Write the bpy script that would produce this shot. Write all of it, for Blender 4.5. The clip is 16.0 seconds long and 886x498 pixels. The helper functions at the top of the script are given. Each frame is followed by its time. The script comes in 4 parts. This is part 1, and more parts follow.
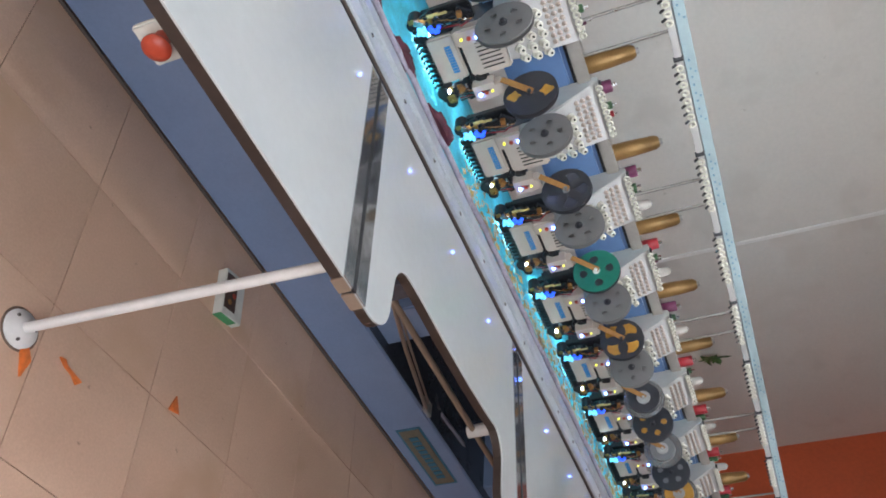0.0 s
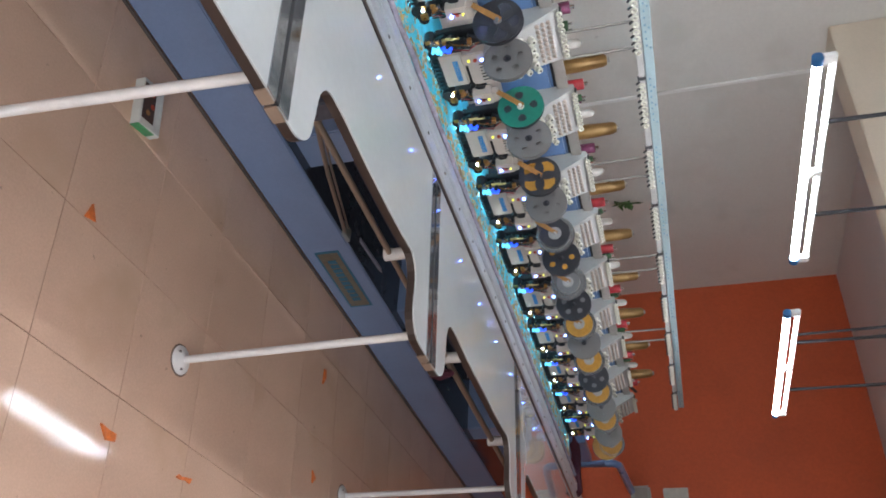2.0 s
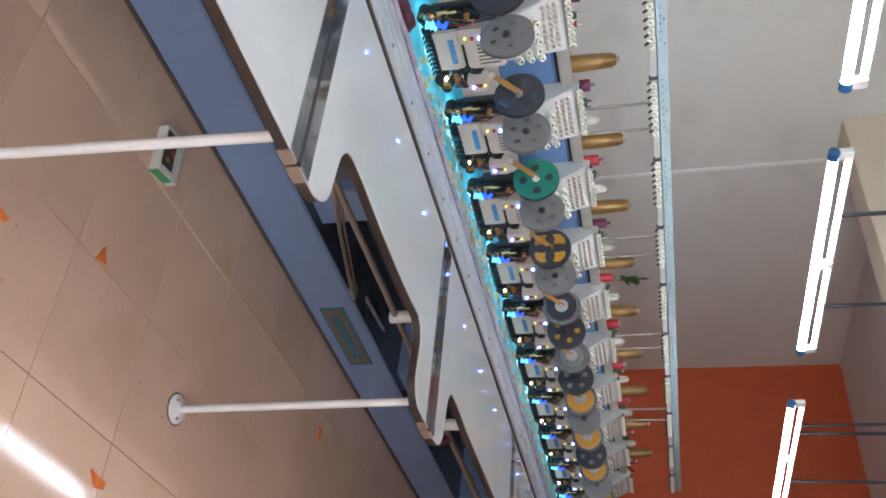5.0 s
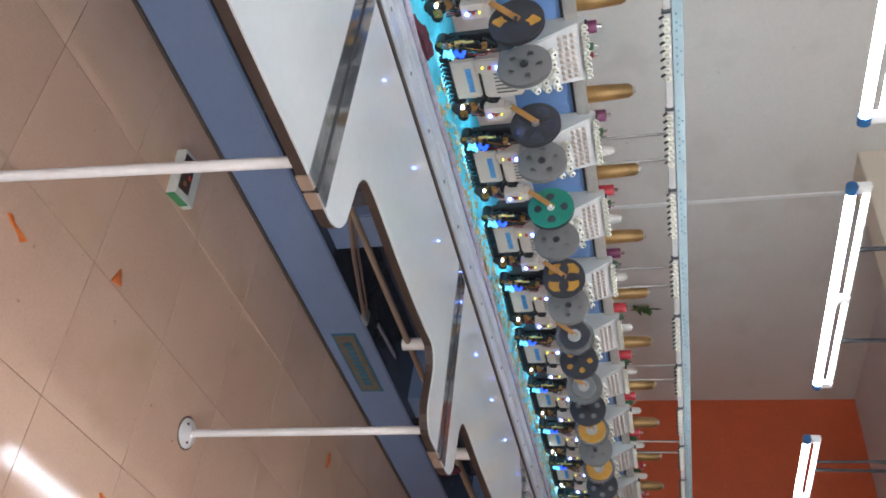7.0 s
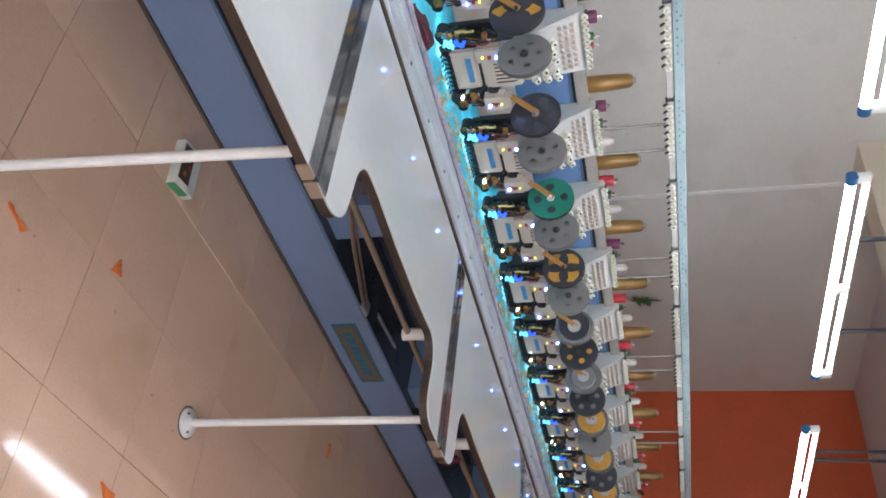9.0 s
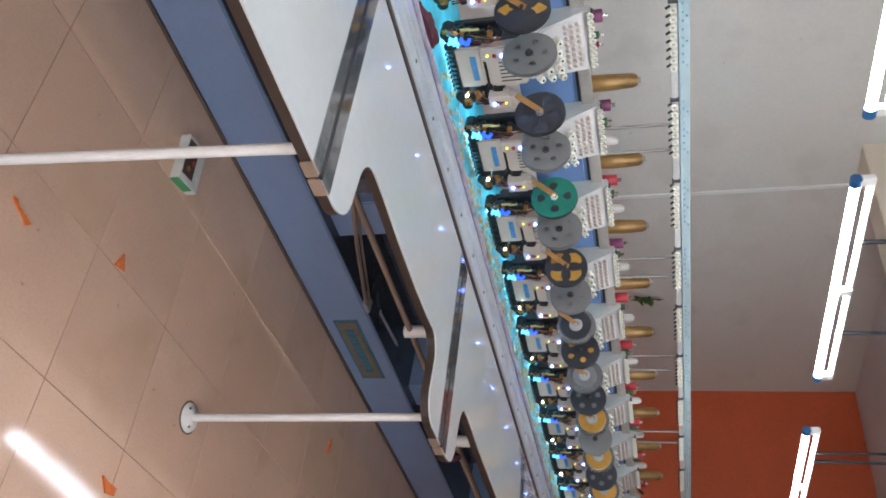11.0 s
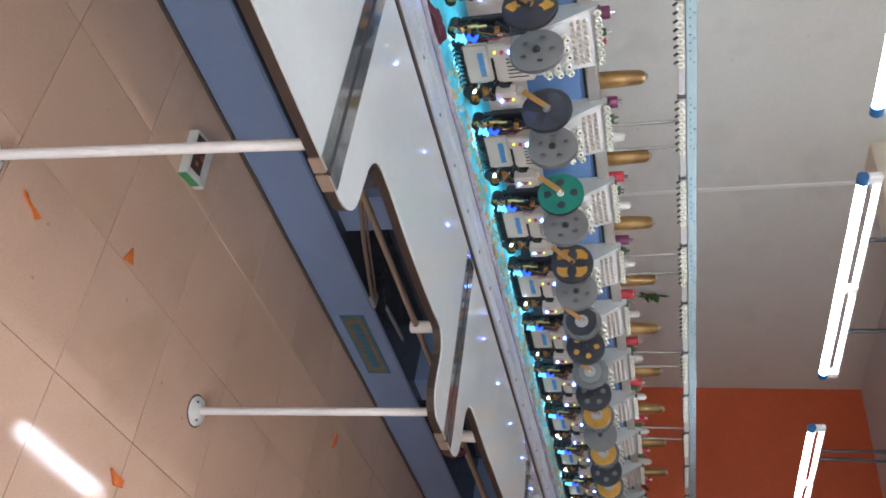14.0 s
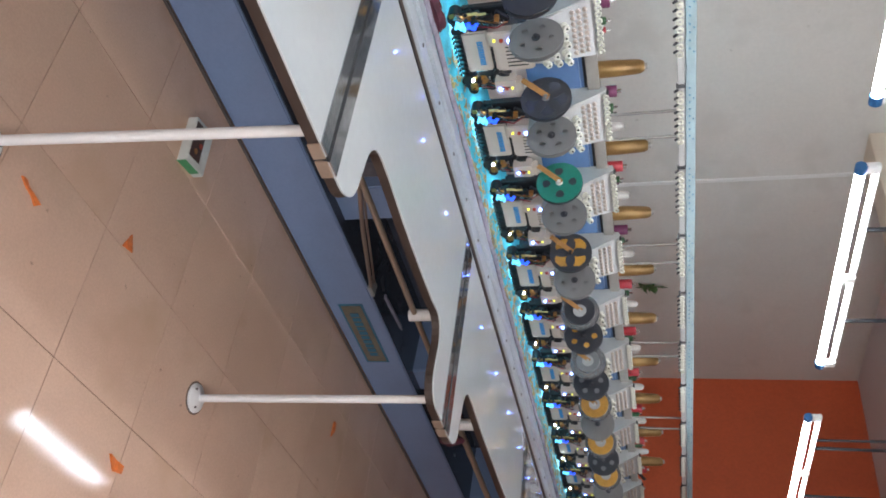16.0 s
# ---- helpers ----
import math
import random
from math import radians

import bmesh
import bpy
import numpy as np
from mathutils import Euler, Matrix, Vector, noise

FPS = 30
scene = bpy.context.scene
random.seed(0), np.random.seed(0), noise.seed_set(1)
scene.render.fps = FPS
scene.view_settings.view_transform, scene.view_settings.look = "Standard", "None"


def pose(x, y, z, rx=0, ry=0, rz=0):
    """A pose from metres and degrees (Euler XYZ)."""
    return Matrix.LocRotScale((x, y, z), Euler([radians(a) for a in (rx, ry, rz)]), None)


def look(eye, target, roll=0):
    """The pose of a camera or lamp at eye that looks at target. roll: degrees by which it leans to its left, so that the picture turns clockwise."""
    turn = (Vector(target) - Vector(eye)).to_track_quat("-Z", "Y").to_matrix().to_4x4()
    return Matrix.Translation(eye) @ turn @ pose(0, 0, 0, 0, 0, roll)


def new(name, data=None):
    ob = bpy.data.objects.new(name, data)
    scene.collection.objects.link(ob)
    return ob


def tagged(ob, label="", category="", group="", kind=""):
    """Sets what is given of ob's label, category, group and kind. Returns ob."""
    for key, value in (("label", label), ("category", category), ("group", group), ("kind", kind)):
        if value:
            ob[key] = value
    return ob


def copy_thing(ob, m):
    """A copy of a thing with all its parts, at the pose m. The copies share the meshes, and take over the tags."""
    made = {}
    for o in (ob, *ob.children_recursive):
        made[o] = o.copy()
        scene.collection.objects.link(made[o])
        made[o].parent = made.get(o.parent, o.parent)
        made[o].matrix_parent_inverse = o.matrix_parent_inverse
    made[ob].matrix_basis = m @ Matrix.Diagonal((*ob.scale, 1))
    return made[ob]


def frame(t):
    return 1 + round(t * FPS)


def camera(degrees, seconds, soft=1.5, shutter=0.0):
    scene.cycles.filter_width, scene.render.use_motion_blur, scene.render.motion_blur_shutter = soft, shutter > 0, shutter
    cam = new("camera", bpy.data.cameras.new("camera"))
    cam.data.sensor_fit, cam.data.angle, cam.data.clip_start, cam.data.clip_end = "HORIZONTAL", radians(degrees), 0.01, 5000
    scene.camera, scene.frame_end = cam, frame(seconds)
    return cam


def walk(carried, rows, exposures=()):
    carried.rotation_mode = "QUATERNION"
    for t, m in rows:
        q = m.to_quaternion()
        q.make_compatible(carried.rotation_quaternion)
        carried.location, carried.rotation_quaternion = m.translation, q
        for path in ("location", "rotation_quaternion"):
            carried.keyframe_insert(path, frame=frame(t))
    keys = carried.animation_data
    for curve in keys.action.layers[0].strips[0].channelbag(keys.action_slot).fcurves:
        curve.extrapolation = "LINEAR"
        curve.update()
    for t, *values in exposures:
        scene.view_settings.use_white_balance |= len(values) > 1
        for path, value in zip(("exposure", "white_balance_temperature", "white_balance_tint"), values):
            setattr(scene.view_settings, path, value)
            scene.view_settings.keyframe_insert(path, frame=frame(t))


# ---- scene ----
cam = camera(56.69, 16.0, 1.8)
ROWS = [
    (0, -1.5025, -2.1862, 1.5786, 36.617, -68.055, 10.610),
    (0.5, -1.5074, -2.2016, 1.5865, 34.764, -70.844, 9.506),
    (1, -1.5119, -2.2069, 1.5894, 32.835, -72.317, 10.456),
    (1.5, -1.5027, -2.2148, 1.5877, 26.677, -73.259, 13.883),
    (2, -1.5070, -2.2372, 1.5907, 24.446, -74.353, 11.503),
    (2.5, -1.5148, -2.2373, 1.5941, 21.975, -75.946, 13.862),
    (3, -1.5163, -2.2306, 1.5902, 20.851, -75.849, 16.053),
    (3.5, -1.5160, -2.2325, 1.5905, 20.413, -75.509, 16.813),
    (4, -1.5166, -2.2280, 1.5873, 18.898, -75.588, 18.921),
    (4.5, -1.5200, -2.2222, 1.5803, 16.186, -75.589, 23.112),
    (7, -1.5248, -2.2131, 1.5621, 11.876, -74.934, 30.676),
    (7.5, -1.5239, -2.2128, 1.5615, 11.278, -74.868, 31.339),
    (8, -1.5222, -2.2126, 1.5603, 11.338, -74.759, 31.109),
    (8.5, -1.5219, -2.2161, 1.5610, 11.460, -74.830, 30.798),
    (9, -1.5226, -2.2185, 1.5620, 11.248, -74.949, 30.735),
    (11.5, -1.5271, -2.2147, 1.5604, 8.342, -74.888, 33.475),
    (12, -1.5270, -2.2137, 1.5604, 8.351, -74.830, 33.454),
    (12.5, -1.5333, -2.2230, 1.5621, 8.562, -74.749, 33.259),
    (13, -1.5312, -2.2244, 1.5591, 8.013, -74.709, 33.602),
    (13.5, -1.5312, -2.2239, 1.5582, 7.484, -74.502, 33.885),
    (14, -1.5353, -2.2221, 1.5612, 7.107, -74.538, 34.445),
    (14.5, -1.5342, -2.2236, 1.5603, 7.058, -74.445, 34.363),
    (15, -1.5309, -2.2281, 1.5564, 7.443, -74.419, 33.810),
    (15.5, -1.5324, -2.2280, 1.5616, 6.518, -74.380, 34.658),
    (16, -1.5324, -2.2324, 1.5618, 5.799, -74.659, 35.168),
]
walk(cam, [(t, pose(x, y, z, rx, ry, rz)) for t, x, y, z, rx, ry, rz in ROWS],
     [(0, 0.13), (1, 0.15), (2, 0.14), (3, 0.20), (4.5, 0.23), (16, 0.24)])

U = 1.111          # plan unit in metres: one head pitch is 0.36 units, 0.40 m
D = 0.36           # head pitch
ZT = 0.8           # table top

# ---- light: the hung lamps, a little sky, and an added daylight fill out of view ----
world = bpy.data.worlds.new("world")
scene.world = world
world.use_nodes = True
sky = world.node_tree.nodes.new("ShaderNodeTexSky")
sky.sky_type, sky.sun_disc, sky.sun_elevation = "NISHITA", False, radians(40)
world.node_tree.links.new(sky.outputs[0], world.node_tree.nodes["Background"].inputs[0])
world.node_tree.nodes["Background"].inputs[1].default_value = 0.1
# Area lamp added behind an unseen front opening to brighten the room.
FILL = bpy.data.lights.new("added_front_fill", "AREA")
FILL.shape, FILL.size, FILL.size_y, FILL.energy, FILL.color = "RECTANGLE", 3.2, 1.7, 115, (0.88, 0.95, 1.0)
fill = new("added_front_fill", FILL)
fill.matrix_world = look((-2.6, -5.5, 1.95), (-1.6, 0.0, 0.7))
TUBE_STRENGTH = 52


# ---- materials ----
def mat(name, color, rough=0.5, metal=0.0, vary=0.08, scale=6.0, fine=60.0, bump=0.0, coat=0.0, rnd=0.0, stain=None, rvary=0.1, spec=0.5, speck=None):
    m = bpy.data.materials.new(name)
    m.use_nodes = True
    n, l = m.node_tree.nodes, m.node_tree.links
    b = n["Principled BSDF"]
    tc = n.new("ShaderNodeTexCoord")
    a = n.new("ShaderNodeTexNoise"); a.inputs["Scale"].default_value = scale; a.inputs["Detail"].default_value = 5
    f = n.new("ShaderNodeTexNoise"); f.inputs["Scale"].default_value = fine; f.inputs["Detail"].default_value = 3
    info = n.new("ShaderNodeObjectInfo")
    off = n.new("ShaderNodeVectorMath"); off.operation = "ADD"
    l.new(tc.outputs["Object"], off.inputs[0])
    mul = n.new("ShaderNodeMath"); mul.operation = "MULTIPLY"; mul.inputs[1].default_value = 37.0
    l.new(info.outputs["Random"], mul.inputs[0]); l.new(mul.outputs[0], off.inputs[1])
    l.new(off.outputs[0], a.inputs["Vector"]); l.new(off.outputs[0], f.inputs["Vector"])
    mix = n.new("ShaderNodeMath"); mix.operation = "MULTIPLY_ADD"; mix.inputs[1].default_value = 0.6
    l.new(a.outputs[0], mix.inputs[0])
    m2 = n.new("ShaderNodeMath"); m2.operation = "MULTIPLY"; m2.inputs[1].default_value = 0.4
    l.new(f.outputs[0], m2.inputs[0]); l.new(m2.outputs[0], mix.inputs[2])
    ramp = n.new("ShaderNodeMapRange")
    ramp.inputs[1].default_value, ramp.inputs[2].default_value = 0.3, 0.7
    ramp.inputs[3].default_value, ramp.inputs[4].default_value = 1 - vary * 1.6, 1 + vary
    l.new(mix.outputs[0], ramp.inputs[0])
    val = ramp.outputs[0]
    if rnd:
        rr = n.new("ShaderNodeMapRange"); rr.inputs[3].default_value, rr.inputs[4].default_value = 1 - rnd, 1 + rnd
        l.new(info.outputs["Random"], rr.inputs[0])
        mm = n.new("ShaderNodeMath"); mm.operation = "MULTIPLY"
        l.new(val, mm.inputs[0]); l.new(rr.outputs[0], mm.inputs[1]); val = mm.outputs[0]
    vm = n.new("ShaderNodeVectorMath"); vm.operation = "SCALE"; vm.inputs[0].default_value = color
    l.new(val, vm.inputs["Scale"])
    out = vm.outputs[0]
    for stain in [q for q in (stain, speck) if q]:
        sn = n.new("ShaderNodeTexNoise"); sn.inputs["Scale"].default_value = stain[1]; sn.inputs["Detail"].default_value = 6
        l.new(off.outputs[0], sn.inputs["Vector"])
        sr = n.new("ShaderNodeMapRange"); sr.inputs[1].default_value, sr.inputs[2].default_value = stain[2], stain[2] + 0.12
        l.new(sn.outputs[0], sr.inputs[0])
        sm = n.new("ShaderNodeMix"); sm.data_type = "RGBA"
        l.new(sr.outputs[0], sm.inputs[0]); l.new(out, sm.inputs[6]); sm.inputs[7].default_value = (*stain[0], 1)
        out = sm.outputs[2]
    l.new(out, b.inputs["Base Color"])
    rg = n.new("ShaderNodeMapRange"); rg.inputs[1].default_value, rg.inputs[2].default_value = 0.3, 0.7
    rg.inputs[3].default_value, rg.inputs[4].default_value = max(0.02, rough - rvary * rough), min(1, rough + rvary * rough)
    l.new(a.outputs[0], rg.inputs[0]); l.new(rg.outputs[0], b.inputs["Roughness"])
    b.inputs["Metallic"].default_value = metal
    b.inputs["Specular IOR Level"].default_value = spec
    if coat:
        b.inputs["Coat Weight"].default_value, b.inputs["Coat Roughness"].default_value = coat, 0.04
    if bump:
        bn = n.new("ShaderNodeBump"); bn.inputs["Strength"].default_value, bn.inputs["Distance"].default_value = bump, 0.004
        l.new(mix.outputs[0], bn.inputs["Height"]); l.new(bn.outputs[0], b.inputs["Normal"])
    return m


def glow(name, color, strength):
    m = bpy.data.materials.new(name)
    m.use_nodes = True
    b = m.node_tree.nodes["Principled BSDF"]
    b.inputs["Base Color"].default_value = (*color, 1)
    b.inputs["Emission Color"].default_value = (*color, 1)
    b.inputs["Emission Strength"].default_value = strength
    return m


def clear(name, color, alpha, rough=0.15):
    m = mat(name, color, rough)
    b = m.node_tree.nodes["Principled BSDF"]
    b.inputs["Alpha"].default_value = alpha
    return m


FLOOR = mat("floor_tile", (0.67, 0.435, 0.318), 0.045, vary=0.08, scale=2.5, fine=140, bump=0.08, rnd=0.025, stain=((0.60, 0.385, 0.265), 2.2, 0.57), rvary=0.3, spec=0.4, speck=((0.20, 0.13, 0.10), 28.0, 0.715))
GROUT = mat("tile_joint", (0.14, 0.092, 0.068), 0.8, vary=0.2)
WALLG = mat("grey_wall_paint", (0.675, 0.64, 0.59), 0.7, vary=0.05, scale=1.2, fine=40, bump=0.08, stain=((0.63, 0.595, 0.545), 3.0, 0.54), speck=((0.45, 0.41, 0.36), 16.0, 0.71))
WALLR = mat("rust_red_wall_paint", (0.64, 0.118, 0.042), 0.6, vary=0.10, scale=1.5, fine=40, bump=0.05)
# Dark grey to limit light bounced off the unseen front wall.
WALLF = mat("bounce_cut_grey", (0.26, 0.26, 0.26), 0.7, vary=0.05, scale=1.2)
CEIL = mat("ceiling_paint", (0.68, 0.66, 0.67), 0.8, vary=0.04, scale=1.5)
BEAMP = mat("beige_beam_paint", (0.76, 0.66, 0.54), 0.7, vary=0.05, scale=2)
BLUE = mat("blue_grey_machine_paint", (0.215, 0.28, 0.44), 0.38, vary=0.06, scale=5, fine=90, bump=0.03, coat=0.15)
BLUE2 = mat("bright_blue_beam_paint", (0.11, 0.185, 0.345), 0.3, vary=0.05, scale=6, coat=0.3)
# Navy of real parts, also used to colour shade under the table.
NAVY = mat("navy_paint_and_shade", (0.062, 0.066, 0.086), 0.25, vary=0.2)
TOPW = mat("white_gloss_laminate", (0.495, 0.51, 0.505), 0.22, vary=0.03, scale=3, fine=40, coat=1.0, spec=0.5)
EDGE = mat("dark_brown_edge_band", (0.036, 0.021, 0.016), 0.5, vary=0.15, scale=12)
TAN = mat("tan_metal_end_plate", (0.34, 0.25, 0.19), 0.4, metal=0.4, vary=0.1)
STEEL = mat("dark_polished_steel", (0.38, 0.40, 0.43), 0.09, metal=0.9, vary=0.3, scale=14, fine=50)
SLOT = mat("black_gap", (0.008, 0.008, 0.01), 0.7)
ALU = mat("brushed_aluminium_rail", (0.68, 0.72, 0.75), 0.34, metal=0.6, vary=0.12, scale=9, fine=120)
BROWN = mat("brown_rail_lip", (0.11, 0.085, 0.075), 0.4, vary=0.15)
FABRIC = mat("turquoise_fabric", (0.10, 0.70, 0.86), 0.75, vary=0.25, scale=14, fine=160, bump=0.5)
GOLD = mat("gold_thread", (0.29, 0.165, 0.058), 0.36, metal=0.45, vary=0.18, scale=20, fine=220, bump=0.35)
STITCH = mat("pale_gold_stitch", (0.58, 0.40, 0.15), 0.6, vary=0.2, scale=40, fine=200, bump=0.3)
LACE = mat("cream_lace_thread", (0.62, 0.56, 0.42), 0.7, vary=0.25, scale=40, fine=200, bump=0.4)
MAROON = mat("maroon_cloth", (0.065, 0.01, 0.022), 0.8, vary=0.35, scale=20, bump=0.5)
PINKISH = mat("dusty_white_edge_cloth", (0.30, 0.27, 0.33), 0.8, vary=0.3, scale=20)
PIPE = mat("white_painted_pipe", (0.74, 0.70, 0.68), 0.35, vary=0.06, scale=20, stain=((0.35, 0.24, 0.17), 16, 0.7))
RED = mat("red_orange_plastic", (0.42, 0.05, 0.022), 0.4, vary=0.08)
# Cream raised to stand in for front light on the covers.
COVER = mat("cream_white_head_cover", (0.53, 0.44, 0.375), 0.42, vary=0.05, scale=9, fine=80, coat=0.1)
# Darker than COVER to offset strong light on the upward-facing plates.
COVERG = mat("grey_sheet_metal_dimmed", (0.365, 0.35, 0.335), 0.42, vary=0.06, scale=9)
INK = mat("blue_print", (0.03, 0.22, 0.50), 0.5)
BLACK = mat("black_metal", (0.015, 0.015, 0.018), 0.35, vary=0.3, scale=30)
CHROME = mat("bright_steel", (0.62, 0.61, 0.60), 0.2, metal=0.95, vary=0.12, scale=30)
# Paler than BRASS to stand in for light caught by the slide.
SLIDE = mat("brass_lit_pale", (0.80, 0.66, 0.30), 0.25, metal=0.35, vary=0.15, scale=30)
BRASS = mat("brass", (0.52, 0.30, 0.10), 0.3, metal=0.9, vary=0.2, scale=30)
COPPER = mat("copper_brown_bar", (0.36, 0.165, 0.045), 0.45, metal=0.2, vary=0.12, scale=30)
KNOB = mat("ivory_ceramic_ring", (0.54, 0.515, 0.43), 0.3, vary=0.06, scale=30, coat=0.2)
PINK = mat("pale_pink_spring_base", (0.40, 0.325, 0.28), 0.45, vary=0.15, scale=30)
GREY = mat("grey_plastic_reel", (0.17, 0.16, 0.155), 0.5, vary=0.06, scale=14, rvary=0.2)
CHAR = mat("charcoal_plastic_reel", (0.035, 0.035, 0.042), 0.4, vary=0.15, scale=14)
GREEN = mat("green_plastic_reel", (0.012, 0.17, 0.12), 0.4, vary=0.1, scale=14)
ORANGE = mat("amber_sequin_roll", (0.46, 0.225, 0.035), 0.4, vary=0.12, scale=30)
MIDG = mat("mid_grey_reel", (0.17, 0.17, 0.175), 0.45, vary=0.08)
CLEAR = clear("translucent_flange", (0.42, 0.41, 0.40), 0.35)
PURPLE = mat("plum_thread", (0.12, 0.015, 0.06), 0.5, vary=0.25, scale=30, fine=260, bump=0.3)
CRIMSON = mat("crimson_thread", (0.38, 0.02, 0.03), 0.5, vary=0.25, scale=30, fine=260, bump=0.3)
LEAFG = mat("green_plastic_leaf", (0.075, 0.17, 0.05), 0.5, vary=0.3, scale=20, rnd=0.35)
LEAF = mat("dark_green_thread", (0.03, 0.09, 0.03), 0.5, vary=0.25, scale=30, fine=260, bump=0.3)
WHITET = mat("white_thread", (0.50, 0.46, 0.42), 0.5, vary=0.12, scale=30, fine=260, bump=0.3)
RACKB = mat("pale_blue_rack_paint", (0.27, 0.345, 0.36), 0.4, vary=0.08, scale=12)
TRAY = mat("grey_tray_metal", (0.34, 0.31, 0.28), 0.4, metal=0.3, vary=0.1, scale=10)
SCRAP = mat("orange_scrap", (0.72, 0.17, 0.03), 0.6, vary=0.2, scale=30)
CARDW = mat("white_carton", (0.62, 0.60, 0.55), 0.5, vary=0.1, scale=20)
CARDG = mat("green_carton", (0.06, 0.28, 0.11), 0.5, vary=0.2, scale=20)
CARDB = mat("dark_brown_print", (0.07, 0.035, 0.025), 0.5, vary=0.3, scale=30)
BATTEN = mat("white_lamp_housing", (0.82, 0.82, 0.80), 0.4, vary=0.02)
CAPB = mat("blue_plastic_cap", (0.02, 0.12, 0.30), 0.4)
CABLE = mat("black_cable", (0.02, 0.02, 0.025), 0.5)
BADGE = mat("bronze_badge", (0.22, 0.18, 0.13), 0.4, metal=0.3, vary=0.15, scale=20)
TEAL = mat("teal_blue_print", (0.04, 0.16, 0.24), 0.5)
CONDUIT = mat("pale_conduit", (0.82, 0.80, 0.77), 0.5, vary=0.04)
RODM = mat("dull_steel_rod", (0.36, 0.34, 0.32), 0.3, metal=0.85, vary=0.1, scale=30)
# Emission stands in for LED light caught by blue plastic.
GLOWB = glow("blue_plastic_glow", (0.02, 0.09, 0.9), 1.7)
GRIME = mat("brown_grime", (0.16, 0.10, 0.07), 0.8, vary=0.3, scale=40)
TUBE = glow("lamp_tube", (0.87, 0.95, 1.04), TUBE_STRENGTH)
LEDB = glow("blue_led", (0.09, 0.2, 1.0), 42)
LEDY = glow("yellow_green_led", (0.75, 0.75, 0.05), 1.6)
LEDW = glow("white_work_led", (0.60, 0.88, 1.0), 90)
# Glow for strips added out of view under the heads.
STRIP = glow("added_light_strip", (0.55, 0.85, 1.0), 45)
# Emission stands in for work light on cyan plastic.
GLOWC = glow("cyan_plastic_glow", (0.12, 0.60, 0.90), 1.8)


# ---- mesh helpers, in plan units ----
def box(bm, x0, x1, y0, y1, z0, z1, bev=0.0, m=None):
    r = bmesh.ops.create_cube(bm, size=1)["verts"]
    bmesh.ops.scale(bm, vec=(x1 - x0, y1 - y0, z1 - z0), verts=r)
    bmesh.ops.translate(bm, vec=((x0 + x1) / 2, (y0 + y1) / 2, (z0 + z1) / 2), verts=r)
    if bev:
        es = {e for v in r for e in v.link_edges}
        g = bmesh.ops.bevel(bm, geom=list(es), offset=bev, segments=2, affect="EDGES")
        r = list({v for f in g["faces"] for v in f.verts} | {v for v in r if v.is_valid})
    if m:
        bmesh.ops.transform(bm, matrix=m, verts=r)
    return r


def rod(bm, a, b, r, seg=12, r2=None):
    a, b = Vector(a), Vector(b)
    q = (b - a).to_track_quat("Z", "Y").to_matrix().to_4x4()
    bmesh.ops.create_cone(bm, cap_ends=True, segments=seg, radius1=r, radius2=r if r2 is None else r2, depth=(b - a).length,
                          matrix=Matrix.Translation((a + b) / 2) @ q)


def lathe(bm, profile, m=None, seg=28):
    """Turns (radius, height) pairs round z."""
    rings = []
    for r, h in profile:
        rings.append([bm.verts.new((r * math.cos(2 * math.pi * i / seg), r * math.sin(2 * math.pi * i / seg), h)) for i in range(seg)])
    for a, b in zip(rings, rings[1:]):
        for i in range(seg):
            bm.faces.new((a[i], a[(i + 1) % seg], b[(i + 1) % seg], b[i]))
    bm.faces.new(rings[0][::-1]); bm.faces.new(rings[-1])
    vs = [v for ring in rings for v in ring]
    if m:
        bmesh.ops.transform(bm, matrix=m, verts=vs)
    return vs


def ring(bm, c, big, small, axis="Y", seg=14, sub=6):
    vs = []
    for i in range(seg):
        a = 2 * math.pi * i / seg
        row = []
        for j in range(sub):
            b = 2 * math.pi * j / sub
            rr = big + small * math.cos(b)
            q = (rr * math.cos(a), small * math.sin(b), rr * math.sin(a))
            if axis == "Z":
                q = (q[0], q[2], q[1])
            row.append(bm.verts.new((c[0] + q[0], c[1] + q[1], c[2] + q[2])))
        vs.append(row)
    for i in range(seg):
        for j in range(sub):
            bm.faces.new((vs[i][j], vs[(i + 1) % seg][j], vs[(i + 1) % seg][(j + 1) % sub], vs[i][(j + 1) % sub]))


def tube(bm, pts, r, seg=8):
    pts = [Vector(p) for p in pts]
    prev = None
    for i, p in enumerate(pts):
        d = (pts[min(i + 1, len(pts) - 1)] - pts[max(i - 1, 0)]).normalized()
        q = d.to_track_quat("Z", "Y")
        cur = [bm.verts.new(p + q @ Vector((r * math.cos(2 * math.pi * k / seg), r * math.sin(2 * math.pi * k / seg), 0))) for k in range(seg)]
        if prev:
            for k in range(seg):
                bm.faces.new((prev[k], prev[(k + 1) % seg], cur[(k + 1) % seg], cur[k]))
        else:
            bm.faces.new(cur[::-1])
        prev = cur
    bm.faces.new(prev)


def slab(bm, outline, z0, z1):
    a = [bm.verts.new((x, y, z0)) for x, y in outline]
    b = [bm.verts.new((x, y, z1)) for x, y in outline]
    bm.faces.new(a[::-1]); bm.faces.new(b)
    n = len(a)
    for i in range(n):
        bm.faces.new((a[i], a[(i + 1) % n], b[(i + 1) % n], b[i]))


